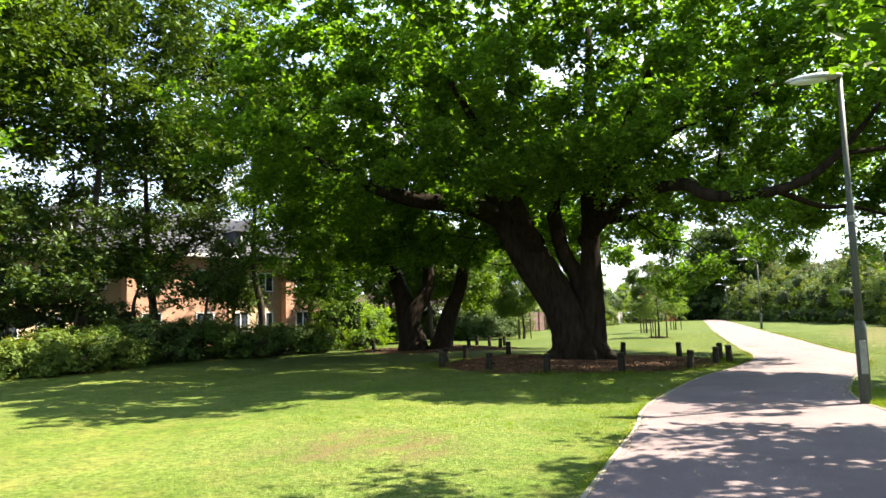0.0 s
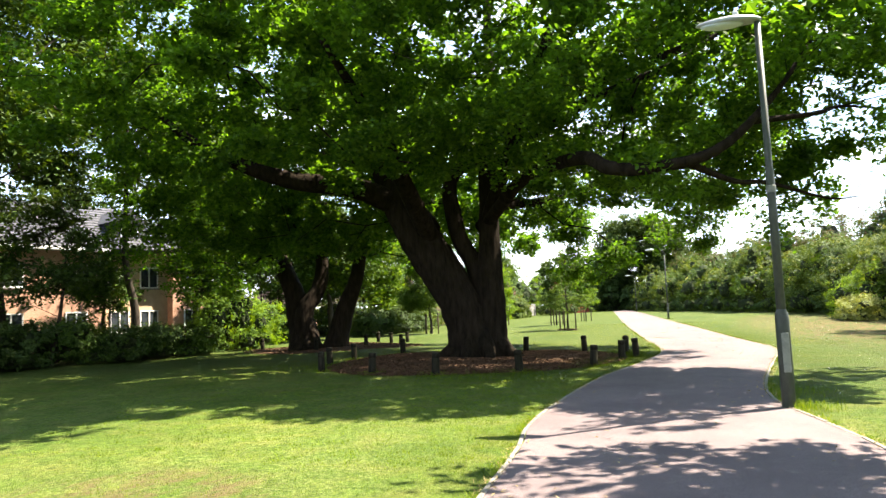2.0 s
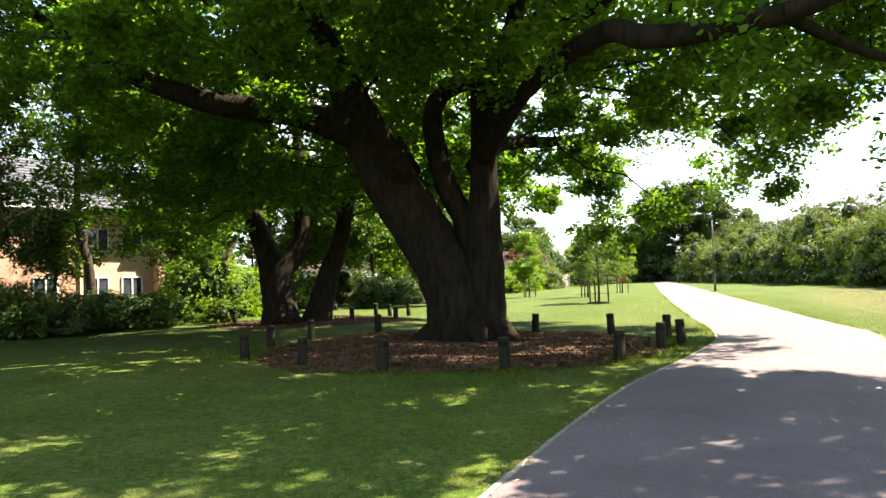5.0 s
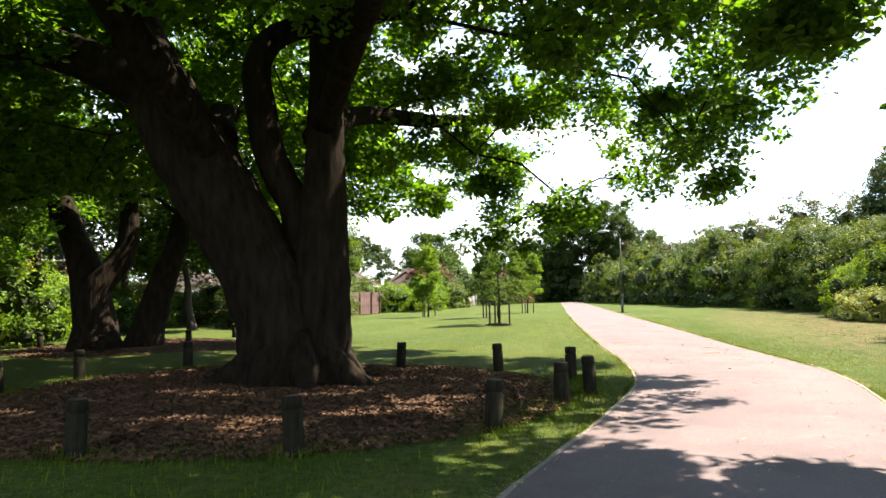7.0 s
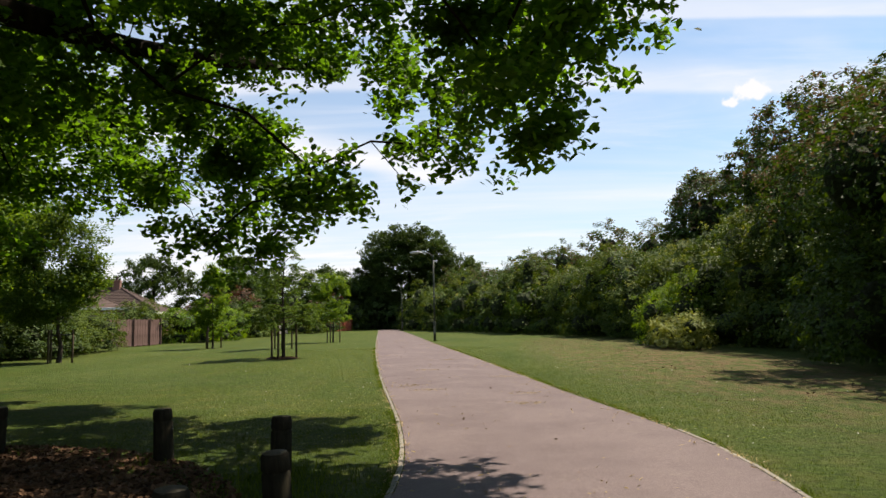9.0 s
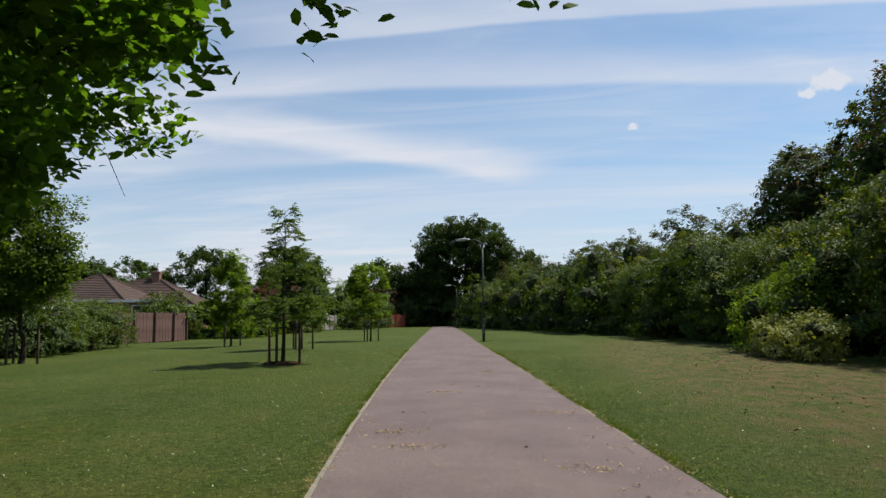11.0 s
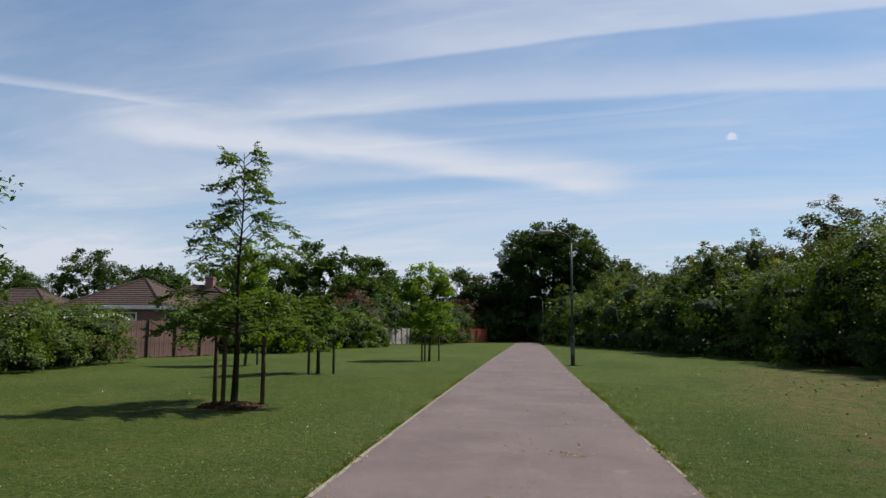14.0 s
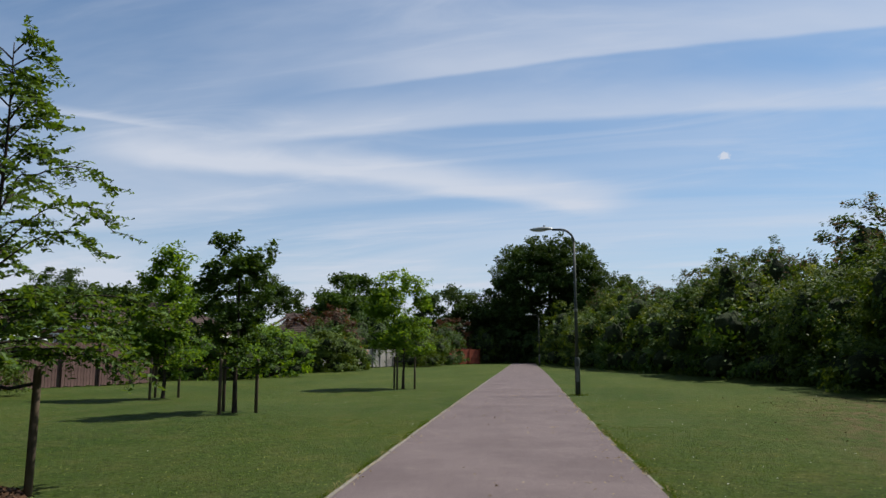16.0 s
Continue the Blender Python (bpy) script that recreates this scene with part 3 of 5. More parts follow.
def great_oak():
    rng = np.random.default_rng(11)
    oak = thing("oak_tree", tuple(OAK), "huge old oak with forked dark trunk and spreading crown", "tree")
    inv = Matrix.Translation(-Vector(OAK))
    s = Shape()
    limbs = []
    limbs.append(oak_limb(s, [(-0.15, 0, -0.2), (-0.15, 0, 0.5), (-0.32, 0, 1.3), (-0.82, 0.05, 2.3), (-1.42, 0.1, 3.3), (-2.0, 0.2, 4.4), (-2.5, 0.4, 5.6), (-2.9, 0.8, 7.4), (-3.0, 1.2, 9.6)],
                          [1.0, 0.72, 0.64, 0.60, 0.6, 0.58, 0.5, 0.36, 0.22, 0.1], 18))
    limbs.append(oak_limb(s, [(0.32, -0.05, -0.2), (0.36, -0.05, 0.6), (0.40, -0.05, 1.6), (0.46, 0, 3.0), (0.48, 0, 4.4), (0.52, 0.1, 6.2), (0.7, 0.3, 8.4), (0.8, 0.6, 11.0)],
                          [0.72, 0.50, 0.43, 0.33, 0.27, 0.23, 0.17, 0.1], 16))
    limbs.append(oak_limb(s, [(0.2, 0.15, 1.5), (0.05, 0.2, 2.6), (-0.35, 0.3, 3.4), (-0.55, 0.3, 4.3), (-0.6, 0.4, 5.1), (-0.2, 0.7, 5.7), (0.9, 1.2, 6.1), (2.4, 1.9, 6.9), (4.2, 2.6, 8.0)],
                          [0.40, 0.28, 0.25, 0.24, 0.22, 0.2, 0.16, 0.11, 0.06]))
    limbs.append(oak_limb(s, [(0.50, 0, 5.6), (1.1, 0.1, 6.5), (2.2, 0.2, 7.2), (3.5, 0.2, 7.8), (5.2, 0, 8.4), (7.0, -0.2, 9.0), (8.4, -0.3, 9.6)],
                          [0.27, 0.23, 0.2, 0.18, 0.14, 0.1, 0.05], 10))
    limbs.append(oak_limb(s, [(0.48, 0, 4.8), (1.6, -0.4, 6.1), (3.3, -0.8, 7.1), (5.8, -1.2, 8.0), (7.6, -1.0, 9.2)], [0.22, 0.19, 0.15, 0.1, 0.05], 10))
    limbs.append(oak_limb(s, [(-1.9, 0.2, 4.4), (-3.4, -0.3, 5.0), (-5.2, -0.8, 5.2), (-7.2, -1.2, 6.0), (-8.8, -1.4, 7.2)], [0.36, 0.3, 0.24, 0.16, 0.07], 10))
    limbs.append(oak_limb(s, [(-1.2, 0.0, 3.4), (-1.8, -1.6, 4.6), (-2.4, -3.4, 5.8), (-3.4, -5.6, 7.2)], [0.3, 0.24, 0.17, 0.07], 10))
    limbs.append(oak_limb(s, [(0.46, -0.1, 4.0), (0.9, -1.6, 5.4), (1.2, -3.6, 6.6), (1.8, -6.0, 8.0)], [0.22, 0.18, 0.13, 0.06], 10))
    limbs.append(oak_limb(s, [(0.3, 0.2, 3.8), (1.0, 1.8, 4.6), (2.6, 3.8, 5.0), (4.4, 5.6, 5.6), (6.0, 7.0, 6.2)], [0.22, 0.18, 0.14, 0.1, 0.05], 10))
    limbs.append(oak_limb(s, [(-1.2, 0.4, 3.8), (-1.6, 2.4, 4.8), (-1.4, 4.6, 5.2), (-0.8, 7.0, 5.6), (0.2, 9.2, 5.6), (1.2, 11.0, 5.4)], [0.28, 0.2, 0.16, 0.12, 0.07, 0.03], 10))
    limbs.append(oak_limb(s, [(0.46, -0.1, 3.9), (1.15, -2.8, 4.6), (1.75, -6.4, 4.3), (2.0, -7.6, 3.85), (2.6, -8.2, 3.7), (3.6, -8.5, 3.9), (4.7, -8.3, 4.8), (5.8, -7.8, 6.0)], [0.2, 0.16, 0.14, 0.13, 0.11, 0.09, 0.06, 0.025], 10))
    limbs.append(oak_limb(s, [(3.1, -8.35, 3.75), (4.1, -8.0, 3.45), (5.0, -7.4, 3.5), (6.2, -7.2, 3.2), (7.2, -6.6, 3.3)], [0.07, 0.05, 0.04, 0.025, 0.01], 7))
    limbs.append(oak_limb(s, [(4.3, -8.4, 4.4), (5.6, -8.0, 4.6), (6.8, -7.0, 5.0), (8.0, -6.6, 5.0)], [0.06, 0.045, 0.03, 0.012], 7))
    # roots that flare into the ground
    for ang in np.linspace(0.2, 6.1, 9):
        d = np.array([math.cos(ang), math.sin(ang), 0])
        reach = 0.98 + 0.28 * rng.random()
        s.tube(np.array([OAK + d * 0.35 + [0, 0, 0.75], OAK + d * 0.75 + [0, 0, 0.3], OAK + d * reach + [0, 0, 0.05], OAK + d * (reach + 0.4) + [0, 0, -0.1]]), [0.28, 0.23, 0.13, 0.06], 8, 0.05)
    # low, hanging outer boughs first, then the high dome
    lobes = [(-5, 20.3, 10.2, 8.4, 8.2, 5.0), (-9.5, 14.9, 7.6, 4.8, 4.2, 3.6), (-3.2, 14.2, 8.2, 4.4, 3.8, 3.4), (2.2, 20.3, 7.8, 4.6, 4.8, 3.2),
             (0.8, 24.9, 5.9, 2.5, 2.6, 2.1), (-1.6, 26.0, 5.1, 2.8, 2.3, 2.1), (-5.6, 26.8, 5.1, 4.3, 3.0, 2.4), (-12.0, 20.8, 7.2, 4.6, 4.8, 3.6),
             (3.4, 17.2, 9.2, 3.8, 3.0, 2.8), (0.4, 16.8, 9.6, 3.6, 3.0, 2.8), (1.0, 24.4, 4.3, 1.5, 1.5, 1.5), (1.9, 22.5, 4.6, 1.4, 1.4, 1.4),
             (1.1, 24.2, 3.7, 0.8, 0.9, 0.9), (3.7, 15.4, 5.6, 2.1, 1.7, 1.6), (3.6, 16.2, 4.3, 1.9, 1.5, 1.0), (2.2, 16.2, 4.7, 1.7, 1.3, 1.2), (-3.6, 24.0, 5.0, 1.7, 1.2, 0.8), (2.6, 17.5, 4.2, 1.6, 1.3, 1.0), (2.6, 15.6, 6.8, 2.0, 1.6, 1.5), (-0.7, 24.7, 4.2, 1.9, 1.5, 1.4), (-2.3, 25.3, 3.5, 1.7, 1.2, 1.1), (-5.0, 28.4, 4.2, 0.9, 0.9, 1.0), (-5.0, 28.4, 4.2, 0.9, 0.9, 1.0), (-3.4, 23.4, 5.4, 2.0, 1.5, 1.2), (3.0, 17.0, 5.7, 2.6, 1.6, 1.7),
             (-0.4, 19.2, 5.0, 2.4, 1.6, 1.1), (-9.4, 21.4, 5.4, 3.0, 3.0, 1.8), (-8.4, 31.0, 5.4, 1.6, 1.3, 1.4), (-9.4, 29.0, 5.2, 2.0, 1.8, 1.6),
             (-4.6, 15.8, 5.7, 3.6, 2.6, 1.9), (-8.6, 16.8, 5.4, 3.6, 3.0, 1.9), (-1.2, 16.6, 5.9, 3.0, 2.8, 1.7), (3.4, 19.4, 5.9, 3.4, 3.6, 1.9), (-8.0, 24.0, 5.6, 3.6, 3.0, 2.0)]
    FRONT = [(-4.5, 15.6, 9.8, 4.5, 2.4, 2.2), (-9.0, 16.0, 10.0, 4.0, 2.4, 2.2), (-4.6, 15.8, 5.7, 3.6, 2.2, 1.5), (-8.6, 16.8, 5.5, 3.4, 2.6, 1.5), (-6.4, 17.4, 5.7, 2.8, 1.6, 1.0), (-1.2, 16.6, 5.6, 2.8, 2.0, 1.3)]
    boughs = spaced(clumps_in(lobes + lobes[13:21] * 2 + FRONT * 2, 4200, rng, 2.45, 0.4), 1.36)
    # the crown's eastern rim slopes inwards towards its low edge, the northern rim rises, the southern one leans out with height
    bx, by, bz = boughs.T
    lean_x, lean_y = bx - 0.51 * bz, by - 0.48 * bz
    over = (lean_y > 16.0) & (lean_x > 0.3) | (by > 23.0) & (bx > 0.9 + 0.42 * (bz - 2.6))
    north = (bx > np.minimum(-2.0, 0.2 - 0.72 * (by - 22.9))) & (bz < 1.8 + 0.44 * (by - 22.5))
    south = lean_y < np.where(lean_x > -6.5, 9.9, np.maximum(9.9 + 2.0 * (lean_x + 6.5), 4.8))
    front = (by < 19.6) & (bx < -1.8) & (bx > -9.5) & (bz < 4.5)
    west = (bx < -3.2) & (by > 24.0) & (bz < 4.1) & (by < 27.4)
    airy = (bx > -3.2) & (bx < -0.4) & (by > 22.3) & (by < 26.5) & (bz > 3.2) & (bz < 5.6) & (rng.random(len(bx)) < 0.6)
    boughs = boughs[~over & ~north & ~south & ~front & ~west & ~airy]
    gap = (np.linalg.norm((boughs - OAK)[:, :2], axis=1) < 2.2) & (boughs[:, 2] < 5.8)
    boughs = boughs[~gap]
    cl, pts = masses_of(boughs, 0.84, int(20500 / len(boughs)), 17, 0.10, rng, 0.66)
    low = boughs[(boughs[:, 2] < 5.6) & (boughs[:, 1] > 20.5) & (boughs[:, 0] > -4.5)]
    more = masses_of(low, 0.75, 9, 17, 0.10, rng, 0.66)
    cl, pts = np.vstack([cl, more[0]]), np.vstack([pts, more[1]])
    # sprays that hang low over the path, and the rim beyond it
    hanging = [(0.9, 14.3, 3.3), (0.5, 14.0, 3.8), (1.5, 14.2, 4.3), (2.2, 14.8, 4.9), (2.75, 17.2, 3.2), (2.85, 17.1, 3.9), (3.1, 17.0, 4.8), (3.0, 16.6, 5.7), (3.9, 16.6, 6.2),
               (4.3, 16.4, 7.2), (3.6, 17.6, 7.0), (4.6, 17.4, 8.2), (1.3, 22.6, 3.0), (1.2, 23.4, 3.7), (1.9, 23.6, 4.3), (2.5, 23.6, 4.8), (3.0, 23.8, 5.6), (3.5, 24.0, 6.3),
               (3.4, 17.0, 3.4), (3.9, 16.8, 4.3), (4.1, 17.0, 5.3), (3.3, 17.4, 4.2), (1.0, 22.4, 3.7), (1.6, 22.8, 4.3), (2.1, 23.0, 5.1), (2.7, 23.2, 5.9), (1.2, 21.6, 4.6),
               (-3.15, 27.5, 3.3), (-3.6, 27.8, 3.8), (-3.3, 27.3, 4.3), (-4.2, 28.2, 4.1), (-3.8, 27.6, 4.9), (-1.9, 24.8, 4.9), (-0.8, 24.2, 5.2),
               (-3.3, 18.0, 5.0), (-2.5, 16.8, 4.9), (-1.7, 15.8, 4.8), (-1.1, 15.0, 4.6), (-5.4, 16.2, 4.9), (-4.4, 16.0, 4.8), (-3.4, 16.1, 5.0)]
    more = masses_of(np.array(hanging), 0.6, 20, 16, 0.11, rng, 0.8)
    cl, pts = np.vstack([cl, more[0]]), np.vstack([pts, more[1]])
    branches(s, limbs, cl[rng.choice(len(cl), 1500, replace=False)], rng, 0.006, base=OAK + np.array([0, 0, 4.0]))
    # a bare dead spray at the crown's far edge
    for a in range(7):
        p0 = np.array([-6.7, 32.5, 4.9]) + rng.normal(size=3) * [0.1, 0.1, 0.06]
        d = np.array([0.5 + 0.3 * rng.random(), 0.1 * rng.normal(), -0.55 + 0.35 * rng.normal()])
        s.tube([p0, p0 + d * 0.4 + rng.normal(size=3) * 0.06, p0 + d * 0.8 + rng.normal(size=3) * 0.08, p0 + d * 1.2 + rng.normal(size=3) * 0.1], [0.014, 0.011, 0.008, 0.004], 4)
    s.tube([(-8.0, 30.8, 5.5), (-7.3, 31.8, 5.3), (-6.7, 32.5, 4.9)], [0.04, 0.032, 0.02], 6)
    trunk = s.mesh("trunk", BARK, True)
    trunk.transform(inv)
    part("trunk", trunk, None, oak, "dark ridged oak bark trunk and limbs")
    # lobed leaves where the walk passes close below, plainer ones in the rest of the crown
    pts = pts[(pts[:, 2] < 8.2) | (rng.random(len(pts)) < 0.5)]
    low = pts[(pts[:, 2] < 6.4) & (pts[:, 0] > -5.0)]
    low = low[rng.random(len(low)) < 0.75]
    pts = np.vstack([pts, low + rng.normal(size=low.shape) * 0.07])
    near = (pts[:, 2] < 6.4) & (pts[:, 0] > -5.0)
    size = (0.11 + 0.06 * rng.random(len(pts))) * np.where(pts[:, 2] < 8.2, 1.0, 1.35) * np.where(near, 0.82, 1.0)
    va, fa = leaf_arrays(pts[near], size[near], LOBED, 0.5, rng)
    vb, fb = leaf_arrays(pts[~near], size[~near] * 1.05, BROAD, 0.5, rng)
    crown = mesh_from("crown", np.vstack([va, vb]), np.vstack([fa, fb + len(va)]), OAK_LEAF)
    crown.transform(inv)
    part("crown", crown, None, oak, "dense lobed green oak leaves")
    return oak


great_oak()


def tree(name, place, label, height, radius, clear, leaf_mat, bark, seed, clumps=420, per=34, leaf=0.2, spread=0.5, stems=((0, 0, 0, 0),), trunk_r=0.25, shape=POINTED, lobes=None, category="tree", group="", gaps=0.5, twigs=0.35):
    """A broadleaved tree: one or more leaning stems, boughs, and a crown of uneven lobes."""
    rng = np.random.default_rng(seed)
    ob = thing(name, place, label, category, group)
    s = Shape()
    limbs = []
    for dx, dy, lx, ly, *own in stems:
        stem_r = own[0] if own else trunk_r
        top = height * 0.72
        rows = [(dx, dy, -0.2), (dx + lx * 0.25, dy + ly * 0.25, clear * 0.5), (dx + lx * 0.55, dy + ly * 0.55, clear), (dx + lx, dy + ly, (clear + top) / 2), (dx + lx * 1.2, dy + ly * 1.2, top)]
        rows = np.array(rows) + np.vstack([[0, 0, 0], rng.normal(size=(4, 3)) * [trunk_r * 0.5, trunk_r * 0.5, 0]])
        pts = spline(rows, 4)
        r = stem_r * np.interp(np.linspace(0, 1, len(pts)), [0, 0.1, 0.35, 0.7, 1], [1.45, 1.0, 0.8, 0.45, 0.15])
        s.tube(pts, r, 12, 0.03)
        limbs.append(list(pts)[len(pts) // 3:])
    if lobes is None:
        mid = (clear + height) / 2
        lobes = [(0, 0, mid + 0.1 * height, radius * 0.75, radius * 0.75, (height - clear) * 0.45)]
        for k in range(7):
            a = k * 2.4 + rng.random()
            rr = radius * (0.35 + 0.15 * rng.random())
            z = clear + (height - clear) * (0.18 + 0.62 * rng.random())
            lobes.append((math.cos(a) * (radius - rr), math.sin(a) * (radius - rr), z, rr, rr, rr * 0.75))
    boughs = clumps_in(lobes, max(clumps // 5, 14), rng, clear * 0.8, gaps)
    cl, pts = masses_of(boughs, spread * 1.7, 5, per, spread * 0.5, rng)
    branches(s, limbs, cl[rng.choice(len(cl), int(len(cl) * twigs), replace=False)], rng, 0.010 if trunk_r > 0.1 else 0.004, base=np.array([0, 0, clear]))
    part("trunk", s, bark, ob, smooth=True)
    part("crown", scatter_leaves("crown", pts, leaf * (0.7 + 0.6 * rng.random(len(pts))), leaf_mat, shape, 0.5, rng), None, ob)
    return ob


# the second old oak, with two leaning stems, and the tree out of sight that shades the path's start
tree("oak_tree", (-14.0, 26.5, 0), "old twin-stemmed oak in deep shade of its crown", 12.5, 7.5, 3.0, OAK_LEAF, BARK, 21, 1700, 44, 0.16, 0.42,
     ((-0.5, -0.2, -2.1, 0.3, 0.60), (-0.4, -0.1, 0.2, 0.6, 0.45), (0.5, 0.35, 1.5, 0.5, 0.44)), 0.3, BROAD,
     [(1.0, -3.9, 8.2, 5.6, 4.2, 4.4), (-3.5, -4.0, 5.4, 3.6, 3.0, 2.6), (0, -3.2, 10.5, 5, 3.4, 3), (3.3, 2.6, 8.5, 2.8, 2.6, 2.6), (3.2, -3.5, 5.3, 3.6, 3.2, 2.4), (5.5, 0.5, 5.6, 2.8, 3.0, 2.3), (-6, 1, 5.4, 3.2, 3, 2.8), (0, -5.0, 4.9, 3, 2.6, 2.0), (-3.4, -1.5, 4.6, 2.6, 2.2, 1.4), (2.6, 4.4, 4.4, 2.4, 2.2, 1.5), (1.8, 2.0, 6.4, 2.0, 1.8, 1.2), (3.0, 3.0, 5.0, 2.6, 2.4, 1.5), (4.5, 4.0, 7.0, 2.5, 2.5, 1.8)])
tree("roadside_tree", (7.1, 6.5, 0), "broad leafy tree whose crown shades the path", 11.5, 5.9, 4.2, OAK_LEAF, BARK, 22, 1150, 36, 0.22, 0.45, ((0, 0, 0.5, 0.2),), 0.3, gaps=0.3)

# woodland edge on the left
for k, (x, y, h, r, c, n, mat) in enumerate(((-24.9, 10.9, 20.5, 6.2, 3.0, 980, WOOD_LEAF), (-23.0, 15.8, 21.0, 5.8, 3.8, 1000, WOOD_LEAF), (-24.1, 20.3, 19.5, 5.2, 4.4, 820, WOOD_LEAF),
                                             (-22.4, 25.0, 17.0, 4.8, 4.2, 640, WOOD_LEAF), (-23.8, 30.2, 11.5, 4.0, 4.0, 480, DARK_LEAF), (-22.5, 36.6, 9.0, 3.8, 2.6, 420, WOOD_LEAF),
                                             (-29.8, 14.0, 20.0, 6.0, 3.0, 760, WOOD_LEAF), (-21.5, 7.0, 17.0, 4.8, 3.2, 700, OAK_LEAF), (-25.5, 42.5, 9.0, 4.2, 2.0, 360, WOOD_LEAF),
                                             (-20.5, 43.5, 7.2, 3.0, 1.6, 480, BRIGHT_LEAF), (-22.8, 47.5, 7.2, 2.8, 1.6, 420, WOOD_LEAF), (-19.0, 36.5, 7.0, 2.6, 2.2, 420, WOOD_LEAF), (-44.0, 38.0, 16.0, 7.5, 3.0, 720, WOOD_LEAF), (-43.0, 48.0, 16.0, 7.5, 3.0, 480, DARK_LEAF))):
    tree("woodland_tree", (x, y, 0), "tall leafy woodland tree with a dark leaning trunk", h, r, c, mat, BARK_GREY, 40 + k, int(n * 1.25), 25, 0.24, 0.5, ((0, 0, 0.9 * math.sin(k * 2.1), 0.5 * math.cos(k)),), 0.2, group="woodland edge trees")


for k, (x, y, h, r, c) in enumerate(((-21.6, 9.0, 6.5, 2.6, 1.0), (-22.4, 12.6, 5.6, 2.2, 1.0), (-22.6, 17.9, 6.0, 1.5, 2.2), (-21.0, 19.6, 6.4, 1.7, 1.4), (-23.8, 24.4, 5.0, 1.4, 1.2), (-22.8, 34.8, 8.0, 2.6, 1.0), (-22.0, 28.6, 6.2, 1.8, 1.6), (-22.3, 14.9, 6.5, 2.0, 1.2), (-24.6, 33.5, 7.0, 2.5, 1.0), (-27.5, 13.5, 8.0, 3.4, 1.0))):
    tree("understorey_tree", (x, y, 0), "small leafy understorey tree before the brick building", h, r, c, DARK_LEAF if k % 2 else WOOD_LEAF, BARK_GREY, 70 + k, 240, 22, 0.2, 0.4, ((0, 0, 0.4 * math.cos(k * 2.0), 0.3),), 0.11, group="woodland edge trees")


# ---- shrubs and hedges ----
def shrub(name, place, label, rx, ry, h, mats, seed, cards, leaf=0.22, group="", bumps=9, category="shrub", core=True, low=0.05):
    """A bushy mass: stems, an uneven heap of lobes and leaves over it; a second leaf colour sits on the outer tips."""
    rng = np.random.default_rng(seed)
    ob = thing(name, place, label, category, group)
    lobes = [(0, 0, h * 0.45, rx * 0.8, ry * 0.8, h * 0.45)]
    for k in range(5):
        a = 1.257 * k + rng.random()
        lobes.append((math.cos(a) * rx * 0.66, math.sin(a) * ry * 0.66, h * 0.14, rx * 0.42, ry * 0.42, h * 0.24))
    for k in range(bumps):
        a, u = 2.4 * k + rng.random(), 0.35 + 0.5 * rng.random()
        rr = 0.28 + 0.2 * rng.random()
        z = h * (0.25 + 0.62 * (1 - u) + 0.15 * rng.random())
        lobes.append((math.cos(a) * rx * u, math.sin(a) * ry * u, z, rx * rr, ry * rr, h * rr * 0.7))
    L = np.array(lobes)
    heaps = max(int(cards * 0.82) // 66, 60)
    weight = (L[:, 3] * L[:, 5]) ** 0.8
    weight /= weight.sum()
    d = rng.normal(size=(heaps * 4, 3))
    d /= np.linalg.norm(d, axis=1)[:, None]
    k = rng.choice(len(L), heaps * 4, p=weight)
    c = L[k, :3] + L[k, 3:] * d * (0.86 + 0.16 * rng.random(heaps * 4))[:, None]
    # keep the heaps that lie on the outer skin of the bush
    deep = np.min([np.linalg.norm((c - q[:3]) / q[3:], axis=1) for q in L], axis=0)
    skin = np.flatnonzero((deep > 0.8) & (c[:, 2] > low))[:heaps]
    c, d = c[skin], (d / L[k, 3:])[skin]
    d /= np.linalg.norm(d, axis=1)[:, None]
    _, p = masses_of(c, 0.07 * (rx + ry) / 2 + 0.1, 11, 6, 0.03 + leaf * 0.35, rng, 0.7)
    facing = np.repeat(d, 66, axis=0)
    inner = int(cards * 0.2)
    d = rng.normal(size=(inner, 3))
    d /= np.linalg.norm(d, axis=1)[:, None]
    k = rng.choice(len(L), inner, p=weight)
    p = np.vstack([p, L[k, :3] + L[k, 3:] * d * (0.6 + 0.26 * rng.random(inner))[:, None]])
    facing = np.vstack([facing, d]) * 0.8
    size = leaf * np.concatenate([0.65 + 0.7 * rng.random(len(p) - inner), 1.1 + 0.8 * rng.random(inner)])
    size, facing = size[p[:, 2] > low], facing[p[:, 2] > low]
    p = p[p[:, 2] > low]
    if len(mats) > 1:
        heap = rng.random(len(p) // 66 + 1)[np.arange(len(p)) // 66]
        pale = (rng.random(len(p)) < 0.42) & (heap < (0.65 if mats[1] is BROWN_LEAF else 0.13))
        pale &= p[:, 2] > h * (0.55 if mats[1] is BROWN_LEAF else 0.35)
        tagged(part("blossom", scatter_leaves("blossom", p[pale], size[pale] * 0.9, mats[1], POINTED, 0.7, rng), None, ob, "pale blossom on outer shoots"), kind="stuff")
        p, size, facing = p[~pale], size[~pale], facing[~pale]
    part("foliage", scatter_leaves("foliage", p, size, mats[0], POINTED, 0.45, rng, facing), None, ob)
    s = Shape()
    for k in range(7):
        a = k * 0.9 + rng.random()
        t = L[rng.integers(len(L))]
        s.tube([(0.25 * math.cos(a), 0.25 * math.sin(a), -0.1), (t[0] * 0.4, t[1] * 0.4, t[2] * 0.5), (t[0], t[1], t[2])], [0.07, 0.05, 0.02], 5)
